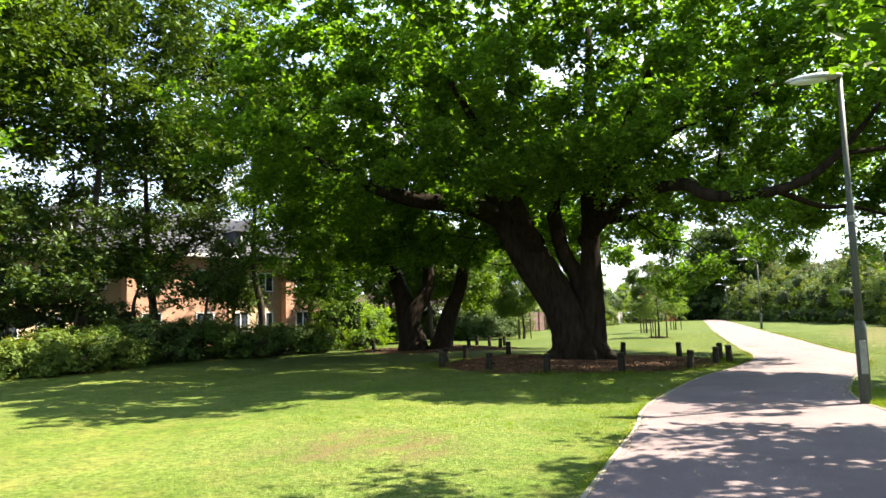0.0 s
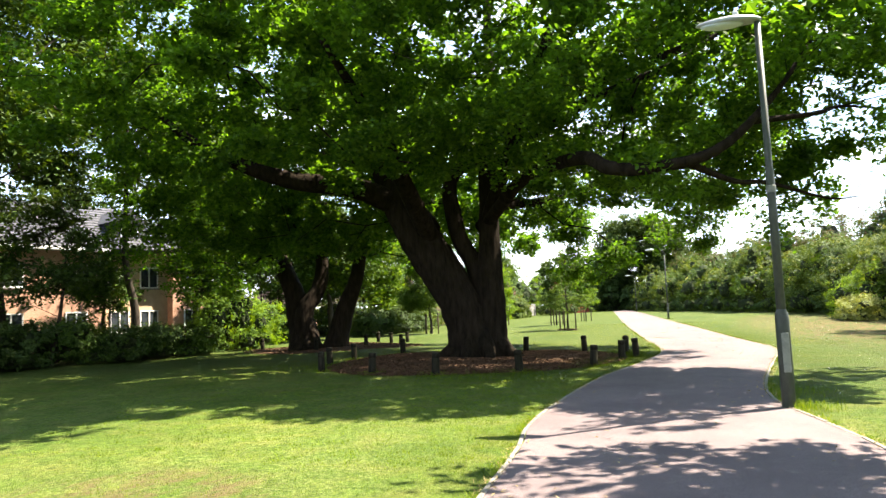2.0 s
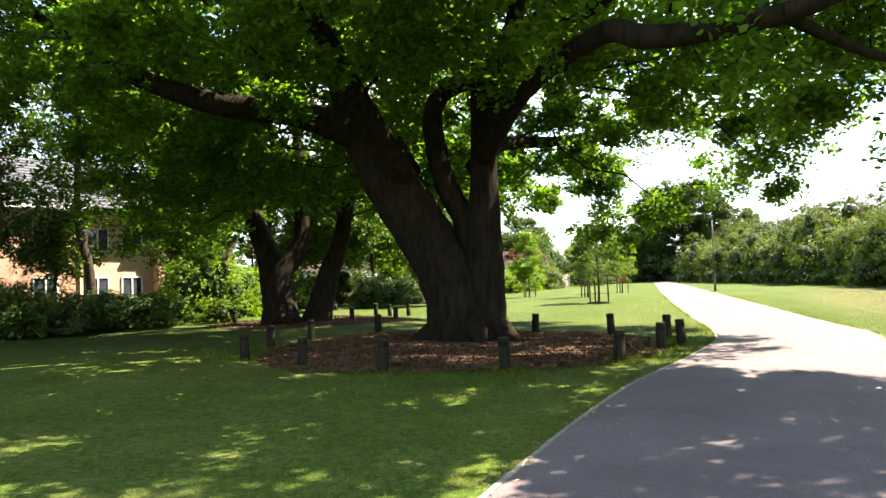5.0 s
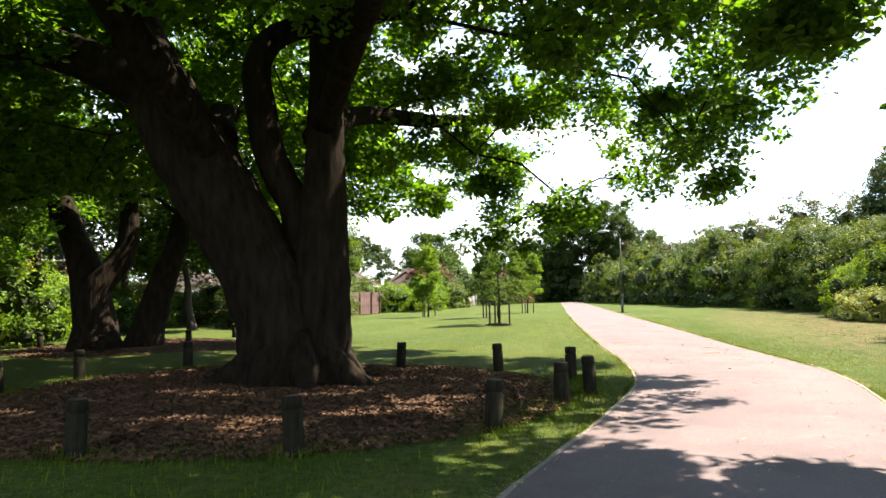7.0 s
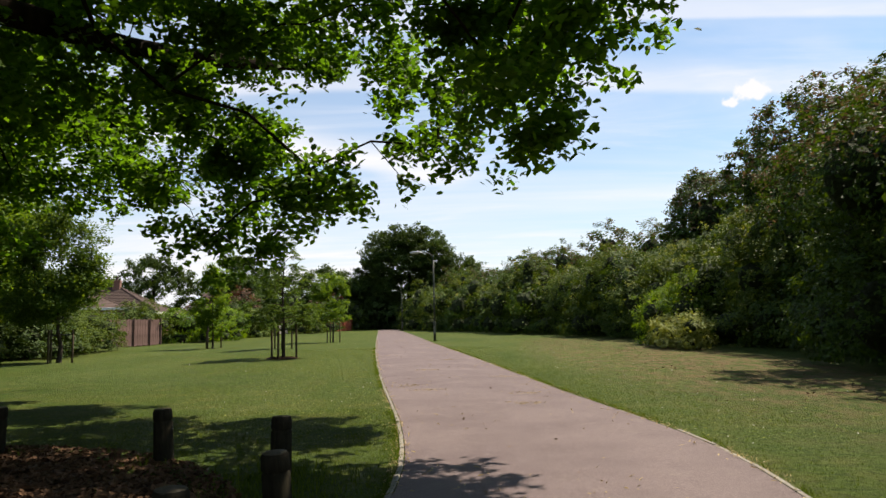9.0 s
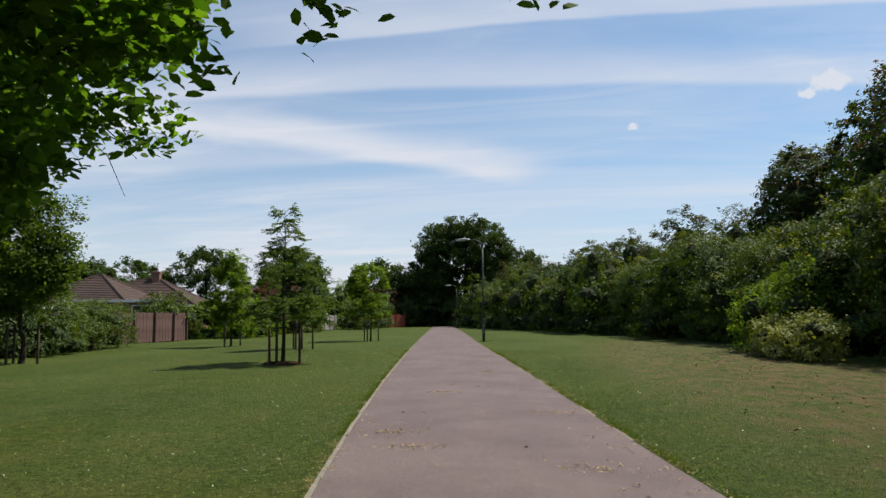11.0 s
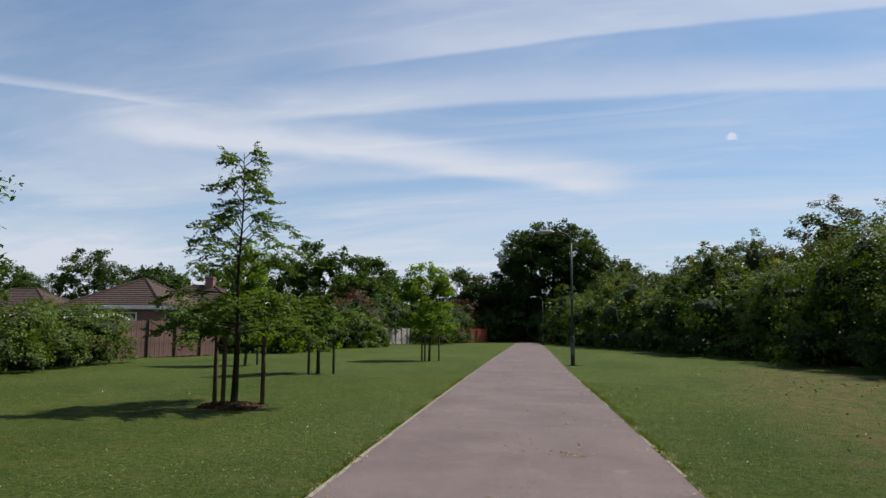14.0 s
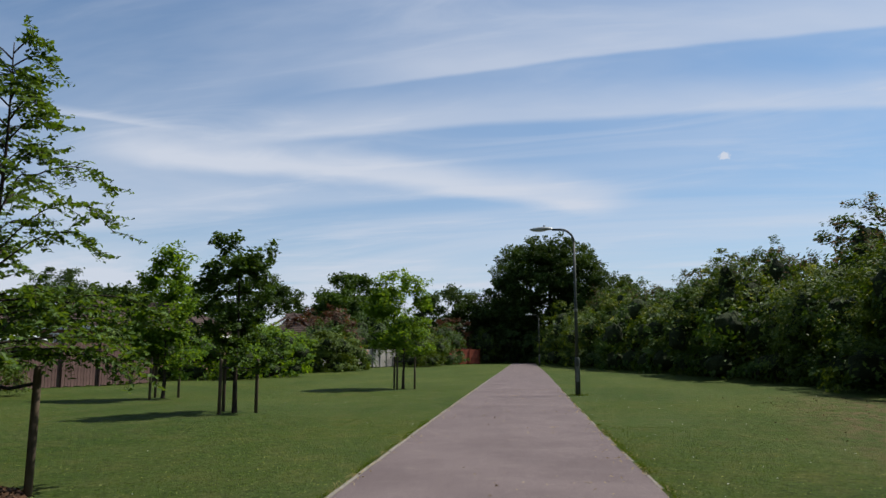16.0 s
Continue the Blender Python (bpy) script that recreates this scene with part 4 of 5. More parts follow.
    tagged(part("inner_wood", s, BARK_GREY, ob), kind="stuff")
    # added solid dark lumps: the bush's inner shade as shape and colour
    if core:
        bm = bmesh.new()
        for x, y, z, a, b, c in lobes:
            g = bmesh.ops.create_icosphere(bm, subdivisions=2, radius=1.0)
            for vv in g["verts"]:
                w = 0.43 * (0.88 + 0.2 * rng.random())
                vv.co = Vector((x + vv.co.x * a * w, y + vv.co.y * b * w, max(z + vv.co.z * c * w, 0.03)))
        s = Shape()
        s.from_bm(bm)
        tagged(part("inner_growth", s, CORE_SHADE, ob, smooth=False), kind="stuff")
    return ob


HEDGE = "tall mixed hedge beside the lawn"
hedge_line = spline([(11.6, 28.71), (13.2, 37.77), (13.3, 48.42), (11.7, 56.79), (9.3, 69.72), (5.32, 81.88), (0.93, 95.79), (-4.74, 113.15), (-9.24, 130.12)], 8)
hy = hedge_line[:, 1]
k = 0
y = 41.5
while y < 131:
    rad = 3.3 + 0.9 * math.sin(k * 1.9)
    h = (5.5 if y < 72 else 6.2) + 0.7 * math.sin(k * 2.7 + 0.6) + 0.4 * math.sin(k * 1.1)
    cards = 26000 if y < 58 else 18000 if y < 75 else 8000
    mats = (HEDGE_LEAF, PALE_LEAF) if k % 3 != 2 else (WOOD_LEAF, PALE_LEAF)
    shrub("hedge_shrub", (float(np.interp(y, hy, hedge_line[:, 0])) + 0.4 * math.sin(k * 3.3), y, 0), "tall dense hedge shrub with pale flower heads", rad, rad, h, mats, 100 + k, cards, 0.125 if y < 58 else 0.145 if y < 75 else 0.2, HEDGE)
    y += rad * 0.95
    k += 1
# a higher back row behind the hedge
for k, (x, y, h) in enumerate(((17.67, 43.15, 8.6), (21.6, 56.3, 14.6), (19.6, 67.0, 11.6), (15.0, 78.0, 9.2), (9.6, 90.57, 8.4), (4.62, 106.22, 8.2), (-0.37, 123.33, 9.0))):
    shrub("hedge_tree", (x, y, 0), "tall overgrown hawthorn behind the hedge", 5.2, 5.6, h + 1.2, (WOOD_LEAF, BROWN_LEAF), 160 + k, 56000 if h > 11 else 24000, 0.235 if h > 11 else 0.23, HEDGE, 11, "tree")
# the great thicket that hangs over the right-hand lawn
shrub("hawthorn_thicket", (12.41, 31.43, 0), "large dark hawthorn thicket with browned blossom", 4.2, 4.4, 8.2, (WOOD_LEAF, BROWN_LEAF), 181, 46000, 0.125, HEDGE, 12, "tree")
shrub("hawthorn_thicket", (14.6, 40.6, 0), "large dark hawthorn thicket with browned blossom", 3.9, 4.2, 8.0, (WOOD_LEAF, BROWN_LEAF), 182, 38000, 0.135, HEDGE, 12, "tree")
shrub("dark_holly", (12.6, 35.6, 0), "dark evergreen bush in its own shade", 2.9, 3.0, 6.6, (DARK_LEAF,), 185, 30000, 0.11, HEDGE, 9)
shrub("dark_holly", (11.06, 27.44, 0), "dark evergreen bush in its own shade", 2.8, 3.0, 5.6, (DARK_LEAF,), 183, 22000, 0.13, HEDGE, 9)
shrub("elder_bush", (10.0, 47.2, 0), "bright green elder before the taller hedge", 2.2, 2.6, 3.2, (BRIGHT_LEAF, PALE_LEAF), 186, 14000, 0.10, HEDGE, 9)
shrub("nettle_patch", (8.6, 44.4, 0), "pale tall grass and nettles at the hedge foot", 1.1, 3.0, 1.35, (PALE_LEAF,), 184, 9000, 0.10, HEDGE, 8)

# undergrowth on the left below the woodland
for k, (x, y, r, h, mats) in enumerate(((-20.29, 8.94, 1.9, 1.9, (WOOD_LEAF,)), (-20.1, 11.77, 1.7, 1.7, (HEDGE_LEAF, PALE_LEAF)), (-20.8, 14.31, 1.9, 2.0, (WOOD_LEAF, PALE_LEAF)), (-21.5, 17.07, 2.1, 2.4, (DARK_LEAF,)),
                                        (-21.51, 20.01, 2.1, 2.2, (WOOD_LEAF,)), (-20.84, 22.81, 1.9, 2.0, (DARK_LEAF,)), (-20.16, 25.21, 1.7, 1.9, (WOOD_LEAF,)), (-19.4, 28.0, 1.9, 3.1, (BRIGHT_LEAF,)),
                                        (-21.36, 30.52, 2.0, 2.7, (BRIGHT_LEAF,)), (-22.56, 34.15, 2.3, 2.4, (WOOD_LEAF,)), (-25.03, 38.68, 2.4, 2.6, (BRIGHT_LEAF,)), (-26.03, 43.15, 2.6, 2.6, (WOOD_LEAF,)),
                                        (-25.56, 47.54, 2.6, 2.8, (HEDGE_LEAF,)), (-18.6, 40.2, 1.6, 1.9, (DARK_LEAF,)), (-19.3, 45.8, 1.9, 2.1, (DARK_LEAF,)), (-23.93, 11.87, 2.4, 3.6, (DARK_LEAF,)), (-24.2, 17.2, 2.0, 3.0, (DARK_LEAF,)))):
    shrub("undergrowth_shrub", (x, y, 0), "leafy undergrowth at the edge of the wood", r, r * 1.15, h * (0.78 if k < 7 else 1.0), mats, 200 + k, 9500, 0.12, "undergrowth", 8)
for k, (x, y) in enumerate(((-18.73, 10.99), (-18.93, 12.94), (-19.53, 14.89))):
    shrub("cow_parsley", (x, y, 0), "pale flowering cow parsley beside the lawn", 0.8, 0.9, 1.15, (HEDGE_LEAF, PALE_LEAF), 230 + k, 2200, 0.11, "undergrowth", 7, "plant", False)

# garden boundary shrubs beyond the saplings
for k, (x, y, rx, ry, h, mat) in enumerate(((-20.26, 48.42, 2.1, 3.2, 2.3, HEDGE_LEAF), (-21.26, 52.67, 2.2, 3.0, 2.5, HEDGE_LEAF), (-23.67, 64.89, 1.8, 3.0, 3.0, HEDGE_LEAF), (-22.32, 69.28, 2.4, 3.0, 3.0, BRIGHT_LEAF),
                                            (-21.55, 74.06, 2.4, 3.2, 3.0, BRIGHT_LEAF), (-22.19, 84.49, 2.2, 2.6, 3.2, HEDGE_LEAF), (-26.24, 90.57, 3.0, 4.0, 4.0, WOOD_LEAF), (-22.4, 108.82, 2.6, 4.4, 4.0, HEDGE_LEAF),
                                            (-21.94, 117.39, 2.6, 4.4, 5.0, WOOD_LEAF), (-20.84, 133.51, 3.0, 3.6, 5.0, HEDGE_LEAF), (-26.29, 101, 3.2, 5.0, 6.0, WOOD_LEAF), (-27.33, 114.85, 3.4, 6.0, 7.0, BRIGHT_LEAF))):
    shrub("garden_shrub", (x, y, 0), "rounded leafy shrub along the garden boundary", rx, ry, h, (mat,), 250 + k, 17000 if y < 60 else 7000, 0.10 if y < 60 else 0.17, "boundary shrubs", 9 if y > 60 else 16)
shrub("rose_bush", (-22.11, 88.4, 0), "rose bush with reddish flowers by a fence", 1.6, 1.6, 2.8, (HEDGE_LEAF, ROSE_LEAF), 270, 3000, 0.2, "boundary shrubs", 7)
shrub("copper_shrub", (-27.74, 95.79, 0), "dark copper-leaved small tree over the fence", 3.6, 4.0, 6.4, (COPPER_LEAF,), 271, 5000, 0.26, "boundary shrubs", 9)
shrub("copper_shrub", (-24.46, 130.12, 0), "dark copper-leaved small tree over the fence", 3.6, 4.0, 6.6, (COPPER_LEAF,), 272, 4000, 0.28, "boundary shrubs", 9)

# distant trees
tree("far_oak", (-11.74, 140.3, 0), "big dark round-headed oak closing the path", 21.0, 10.0, 2.5, DARK_LEAF, BARK, 300, 3000, 32, 0.38, 0.6, ((0, 0, 0.5, 0),), 0.7, POINTED,
     [(0, 0, 11.6, 8.4, 8.4, 6.8), (-4.6, -3, 8.5, 4.8, 4.6, 4.6), (5.0, -2, 9.5, 4.8, 4.6, 4.8), (1.5, -4, 14, 5, 4.5, 4.2), (-3, -2, 14.2, 4.6, 4.0, 3.8), (6.5, 1, 6, 3.8, 4, 3.4), (-6.5, 0, 6, 3.4, 4, 3.4)], gaps=0.35)
for k, (x, y, h, r, mat) in enumerate(((-26.96, 140.3, 12.0, 6.0, DARK_LEAF), (-39.69, 131.82, 13.5, 6.5, WOOD_LEAF), (-51.44, 125.03, 13.0, 7.0, DARK_LEAF), (-84.83, 125.03, 15.0, 6.5, DARK_LEAF), (-69.15, 133.51, 12.5, 8, WOOD_LEAF),
                                       (-2.43, 145.4, 13.5, 6.5, DARK_LEAF), (-19.14, 148.8, 11.0, 6.0, DARK_LEAF), (-33.72, 114.85, 9.0, 5.0, WOOD_LEAF), (-57.25, 106.22, 9.5, 5.0, DARK_LEAF), (9.37, 142, 12, 7, WOOD_LEAF), (-103.49, 125.03, 13, 9, WOOD_LEAF))):
    tree("far_tree", (x, y, 0), "distant round-headed tree on the skyline", h, r, 1.6, mat, BARK, 310 + k, 760, 24, 0.42, 0.62, ((0, 0, 0.3, 0),), 0.4, POINTED,
         [(0, 0, h * 0.58, r * 0.85, r * 0.85, h * 0.36), (-r * 0.45, -1, h * 0.42, r * 0.5, r * 0.5, h * 0.26), (r * 0.45, 0, h * 0.45, r * 0.5, r * 0.5, h * 0.28), (r * 0.1, -r * 0.3, h * 0.74, r * 0.5, r * 0.5, h * 0.2)], group="skyline trees", gaps=0.72)
# the dark thicket that the path runs into
for k, (x, y, r, h) in enumerate(((-15.8, 137, 3.4, 5.5), (-20.5, 139, 4.0, 6.0), (-11.5, 136, 3.6, 5.5), (-18, 146, 6, 7), (-8, 144, 5, 7), (-21.08, 143.7, 4.5, 6.5), (-14.74, 152.2, 5, 6.5), (-6.35, 142, 4.5, 6.5), (-29.91, 142, 5, 6), (-37.75, 138.61, 6, 6), (-47.56, 135.21, 6, 6), (-59.34, 133.51, 7, 6), (-73.08, 133.51, 8, 6), (-88.79, 133.51, 8, 6), (-108.43, 133.51, 9, 7))):
    shrub("far_thicket", (x, y, 0), "dark thicket below the skyline trees", r, r, h, (DARK_LEAF,), 330 + k, 2400, 0.5, "far thicket")

# ---- young trees and their stakes ----
stake = Shape()
stake.tube([(0, 0, -0.3), (0, 0, 0.6), (0, 0, 1.22), (0, 0, 1.25)], [0.04, 0.04, 0.038, 0.032], 9, 0.02)
STAKE_MESH = stake.mesh("post", STAKE_WOOD, True)


def staked(x, y, spots, stem_r):
    for dx, dy in spots:
        s = thing("tree_stake", (x + dx, y + dy, 0), "round weathered timber stake holding a young tree", "stake", "young tree stakes")
        part("post", STAKE_MESH, None, s)
        t = Shape()
        t.tube([(0, 0, 1.08), (-dx * 0.5, -dy * 0.5, 1.03), (-dx, -dy, 1.08)], [0.022, 0.018, 0.022], 6)
        part("tie", t, RUBBER, s, "sagging black rubber tie")


def young(x, y, h, r, clear, mat, seed, clumps, per, leaf, spread, label, lobes=None, stem=0.06, spots=((-0.45, 0.25), (0.42, 0.2), (-0.08, -0.5))):
    tree("young_tree", (x, y, 0), label, h, r, clear, mat, BARK_GREY, seed, clumps, per, leaf, spread, ((0, 0, 0.0, 0.0),), stem, POINTED, lobes, group="young staked trees", twigs=0.8)
    staked(x, y, spots, stem)


def feathery_tree(x, y, h, label, seed):
    """A slender open tree: a straight leader, long arching twigs in tiers, and rows of narrow leaflets along each shoot."""
    rng = np.random.default_rng(seed)
    ob = thing("young_tree", (x, y, 0), label, "tree", "young staked trees")
    s = Shape()
    leader = spline([(0, 0, -0.2), (0.02, 0, 1.2), (-0.03, 0.02, 2.4), (0.03, 0, 3.5), (0.0, 0, h)], 5)
    s.tube(leader, np.interp(np.linspace(0, 1, len(leader)), [0, 0.3, 0.7, 1], [0.07, 0.038, 0.016, 0.005]), 9, 0.03)
    spots, sizes = [], []
    tiers = [(1.25 + 0.75 * rng.random(), 0.9 + 0.65 * rng.random(), 0.05) for _ in range(24)] + [(z, 0.22 + 1.0 * (1 - (z - 2.0) / (h - 1.8)) * (0.25 + 0.95 * rng.random()), 0.35) for z in np.linspace(2.05, h - 0.12, 34)]
    turn = 0.0
    for z, reach, rise in tiers:
        turn += 2.4 + 0.5 * rng.normal()
        d = np.array([math.cos(turn), math.sin(turn), 0.0])
        side = np.array([-d[1], d[0], 0.0])
        root = np.array([np.interp(z, leader[:, 2], leader[:, 0]), 0, z])
        wave = rng.normal() * 0.12
        line = spline([root, root + d * reach * 0.4 + [0, 0, reach * rise], root + d * reach * 0.75 + side * wave * reach + [0, 0, reach * (rise * 1.2 - 0.02)], root + d * reach + side * wave * 2 * reach + [0, 0, reach * (rise * 0.9 - 0.14)]], 5)
        s.tube(line, np.linspace(0.013 if z < 2 else 0.010, 0.003, len(line)), 4, cap=False)
        shoots = int(7 + reach * (15 if z < 2.1 else 11))
        for k in range(shoots):
            f = 0.28 + 0.72 * (k + rng.random()) / shoots
            p = np.array([np.interp(f, np.linspace(0, 1, len(line)), line[:, c]) for c in range(3)])
            v = side * (1 if k % 2 else -1) * (0.5 + 0.5 * rng.random()) + d * (0.3 + 0.5 * rng.random()) + np.array([0, 0, rng.normal() * 0.35 - 0.22])
            v *= (0.16 + 0.16 * rng.random()) / np.linalg.norm(v)
            s.tube([p, p + v * 0.55 + [0, 0, 0.015], p + v], [0.004, 0.003, 0.002], 3, cap=False)
            n = 15 if z < 2.1 else 12
            u = np.linspace(0.15, 1.08, n)
            w = np.cross(v, [0, 0, 1.0])
            w /= np.linalg.norm(w) + 1e-9
            spots.append(p + u[:, None] * v + w * (np.where(np.arange(n) % 2, 1, -1) * 0.026)[:, None] + rng.normal(size=(n, 3)) * 0.008)
            sizes.append(np.full(n, 0.07) * (0.8 + 0.5 * rng.random(n)))
    part("trunk", s, BARK_GREY, ob, smooth=True)
    part("crown", scatter_leaves("crown", np.vstack(spots), np.concatenate(sizes), SPRIG_LEAF, POINTED, 0.55, rng), None, ob, "rows of narrow leaflets along the twigs")


feathery_tree(-6.58, 41.4, 4.62, "slender open young tree with tiers of feathery twigs", 401)
staked(-6.58, 41.4, ((-0.46, 0.1), (0.42, 0.25), (-0.16, -0.1)), 0.07)
young(-9.1, 50.2, 4.5, 1.25, 1.0, WOOD_LEAF, 402, 360, 26, 0.11, 0.15, "dark leafy young tree held by stakes",
      [(0, 0, 2.6, 0.95, 0.95, 1.2), (0.3, 0, 1.7, 1.0, 0.9, 0.6), (-0.4, 0.2, 1.9, 0.8, 0.8, 0.6), (0.1, 0, 3.6, 0.6, 0.6, 0.7), (-0.2, 0, 3.1, 0.8, 0.8, 0.6)])
young(-14.4, 54.8, 5.0, 1.2, 0.9, BRIGHT_LEAF, 403, 340, 28, 0.13, 0.2, "bright green upright young tree on stakes",
      [(0, 0, 2.5, 1.0, 1.0, 1.5), (0.4, 0, 1.7, 0.8, 0.8, 0.7), (-0.4, 0.1, 2.0, 0.8, 0.8, 0.8), (0, 0, 3.7, 0.7, 0.7, 0.8), (0.1, 0, 4.4, 0.4, 0.4, 0.5)])
young(-9.15, 62.6, 4.5, 1.4, 1.0, BRIGHT_LEAF, 404, 330, 30, 0.14, 0.22, "full-crowned young tree on stakes")
young(-15.1, 41.4, 5.5, 1.8, 1.25, SPRIG_LEAF, 405, 800, 44, 0.12, 0.32, "broad leafy young tree on stakes", None, 0.09)

# ---- bollards and mulch ----
def bollard_mesh(seed):
    rng = np.random.default_rng(seed)
    s = Shape()
    s.tube([(0, 0, -0.25), (0, 0, 0.1), (0, 0, 0.37), (0, 0, 0.375), (0, 0, 0.39), (0, 0, 0.395), (0, 0, 0.47), (0, 0, 0.49)], [0.088, 0.088, 0.086, 0.078, 0.078, 0.086, 0.085, 0.074], 14, 0.012, False)
    e = Shape()
    e.tube([(0, 0, 0.470), (0, 0, 0.493), (0, 0, 0.497)], [0.074, 0.074, 0.03], 14)
    return s.mesh("post", POST_WOOD, True), e.mesh("end_grain", END_WOOD)


POSTS = [bollard_mesh(k) for k in range(3)]
BOLLARDS = [(-1.27, 17.37), (-0.86, 19.15), (-0.6, 20.06), (-1.04, 21.63), (-2.32, 22.3), (-4.24, 22.73), (-2.64, 16), (-4.39, 15.48), (-6.18, 15.96), (-7.95, 16.64), (-8.79, 18.48), (-8.84, 20.01), (-7.97, 21.63),
            (-13.5, 25.4), (-12.22, 27.26), (-11.44, 28.98), (-12.63, 32.34), (-14.3, 32.52), (-13.32, 31.97), (-17.12, 26.92)]
for k, (x, y) in enumerate(BOLLARDS):
    b = thing("bollard", (x, y, 0), "short weathered timber post round the tree bed", "bollard", "timber posts round the oaks", rz=k * 47)
    b.matrix_basis = pose(x, y, float(ground_z(x, y)), 3 * math.sin(k * 2.3), 3 * math.cos(k * 1.7), k * 47)
    part("post", POSTS[k % 3][0], None, b)
    part("end_grain", POSTS[k % 3][1], None, b, "paler cut end of the post")


def mulch_bed(name, cx, cy, rx, ry, chips, seed, label="brown wood-chip mulch bed under an old oak"):
    rng = np.random.default_rng(seed)
    v, q, t = [(0, 0, 0.10)], [], []
    rings, n = 10, 48
    for i in range(1, rings + 1):
        for j in range(n):
            a = 2 * math.pi * j / n
            edge = 1 + 0.13 * noise.noise(Vector((math.cos(a) * 2.6, math.sin(a) * 2.6, seed)))
            f = i / rings * edge
            px, py = rx * f * math.cos(a), ry * f * math.sin(a)
            v.append((px, py, float(ground_z(cx + px, cy + py)) + 0.06 * (1 - (i / rings) ** 2) + 0.012 * noise.noise(Vector((px * 1.4, py * 1.4, 3))) + (0.022 if i < rings else -0.03)))
    for j in range(n):
        t.append((0, 1 + j, 1 + (j + 1) % n))
        for i in range(rings - 1):
            a, b = 1 + i * n, 1 + (i + 1) * n
            q.append((a + j, b + j, b + (j + 1) % n, a + (j + 1) % n))
    ob = new(name, mesh_from(name, np.array(v), [np.array(q), np.array(t)], MULCH, True))
    ob.location = (cx, cy, 0)
    tagged(ob, label, "mulch", kind="structure")
    a, r = rng.random(chips) * 2 * np.pi, np.sqrt(rng.random(chips)) * 1.07
    p = np.stack([rx * r * np.cos(a), ry * r * np.sin(a), ground_z(cx + rx * r * np.cos(a), cy + ry * r * np.sin(a)) + np.maximum(0.06 * (1 - r ** 2), 0) + 0.032], -1)
    c = new("wood_chips", scatter_leaves("wood_chips", p, 0.035 + 0.055 * rng.random(chips), CHIP, POINTED, 0.7, rng))
    c.location = (cx, cy, 0)
    tagged(c, "loose curled wood chips and dead leaves", "wood chips", kind="stuff")


mulch_bed("mulch_bed", -4.72, 19.25, 3.7, 3.7, 42000, 3)
mulch_bed("mulch_bed", -13.9, 27.6, 3.6, 3.4, 9000, 4)
mulch_bed("mulch_bed", -6.6, 41.35, 0.6, 0.5, 260, 5, "small patch of bare mulch round a young tree")


# ---- street lamps ----
def street_lamp(x, y, h, arm, head_turn, label):
    """A steel column with a thicker base; with arm 0 the lantern sits straight on the top."""
    lamp = thing("street_lamp", (x, y, 0), label, "street lamp", "path lamps", rz=head_turn)
    s = Shape()
    top = h - (0.45 if arm else 0.0)
    pts = [(0, 0, 1.2), (0, 0, top * 0.6), (0, 0, top * 0.6 + 0.03), (0, 0, top)]
    rad = [0.056, 0.052, 0.044, 0.04]
    s.tube(pts, rad, 14)
    part("column", s, LAMP_STEEL, lamp, smooth=True)
    b = Shape()
    b.tube([(0, 0, -0.3), (0, 0, 1.12), (0, 0, 1.18), (0, 0, 1.24), (0, 0, 1.25)], [0.085, 0.085, 0.08, 0.06, 0.05], 16)
    base = part("base_compartment", b, LAMP_STEEL, lamp, smooth=True)
    d = Shape()
    d.box((-0.045, -0.092, 0.45), (0.045, -0.078, 0.95), bevel=0.006)
    part("access_door", d, DOOR_STEEL, base, "small steel access door")
    c = Shape()
    c.tube([(0, 0, 2.75), (0, 0, 2.76), (0, 0, 2.84), (0, 0, 2.85)], [0.05, 0.064, 0.064, 0.05], 12)
    part("clamp_band", c, DOOR_STEEL, lamp)
    if arm:
        a = Shape()
        bend = [(-(0.45 - 0.45 * math.cos(u)), 0, top + 0.45 * math.sin(u)) for u in np.linspace(0, math.pi / 2, 8)]
        a.tube([(0, 0, top - 0.05)] + bend + [(-arm, 0, h + 0.01)], [0.04] * 10, 10)
        part("arm", a, LAMP_STEEL, lamp, smooth=True)
    hx = -arm
    bm = bmesh.new()
    bmesh.ops.create_uvsphere(bm, u_segments=18, v_segments=10, radius=1)
    for vv in bm.verts:
        taper = 1 - 0.28 * max(-vv.co.x, 0)
        vv.co = Vector((hx - 0.36 + vv.co.x * 0.42, vv.co.y * 0.14 * taper, h + 0.03 + max(vv.co.z, -0.25) * 0.085 * taper))
    s = Shape()
    s.from_bm(bm)
    head = part("lantern", s, LAMP_CASE, lamp, "grey streetlight lantern head", smooth=True)
    bm = bmesh.new()
    bmesh.ops.create_uvsphere(bm, u_segments=16, v_segments=8, radius=1)
    for vv in bm.verts:
        vv.co = Vector((hx - 0.44 + vv.co.x * 0.28, vv.co.y * 0.115, h + 0.01 + min(vv.co.z, 0.1) * 0.06))
    s = Shape()
    s.from_bm(bm)
    part("diffuser", s, PALE_SHEET, head, "pale unlit diffuser bowl", smooth=True)
    s = Shape()
    s.tube([(hx - 0.26, 0, h + 0.10), (hx - 0.26, 0, h + 0.165), (hx - 0.26, 0, h + 0.18)], [0.038, 0.038, 0.02], 10)
    part("photocell", s, PALE_SHEET, head, "small photocell on top")
    return lamp


street_lamp(2.17, 11.15, 5.05, 0.0, 8, "grey steel street lamp with flat lantern on top")
street_lamp(-2.1, 59.5, 5.55, 0.72, 4, "grey steel street lamp with curved swan-neck arm")
street_lamp(-9.85, 112.3, 5.55, 0.72, 4, "grey steel street lamp with curved swan-neck arm")


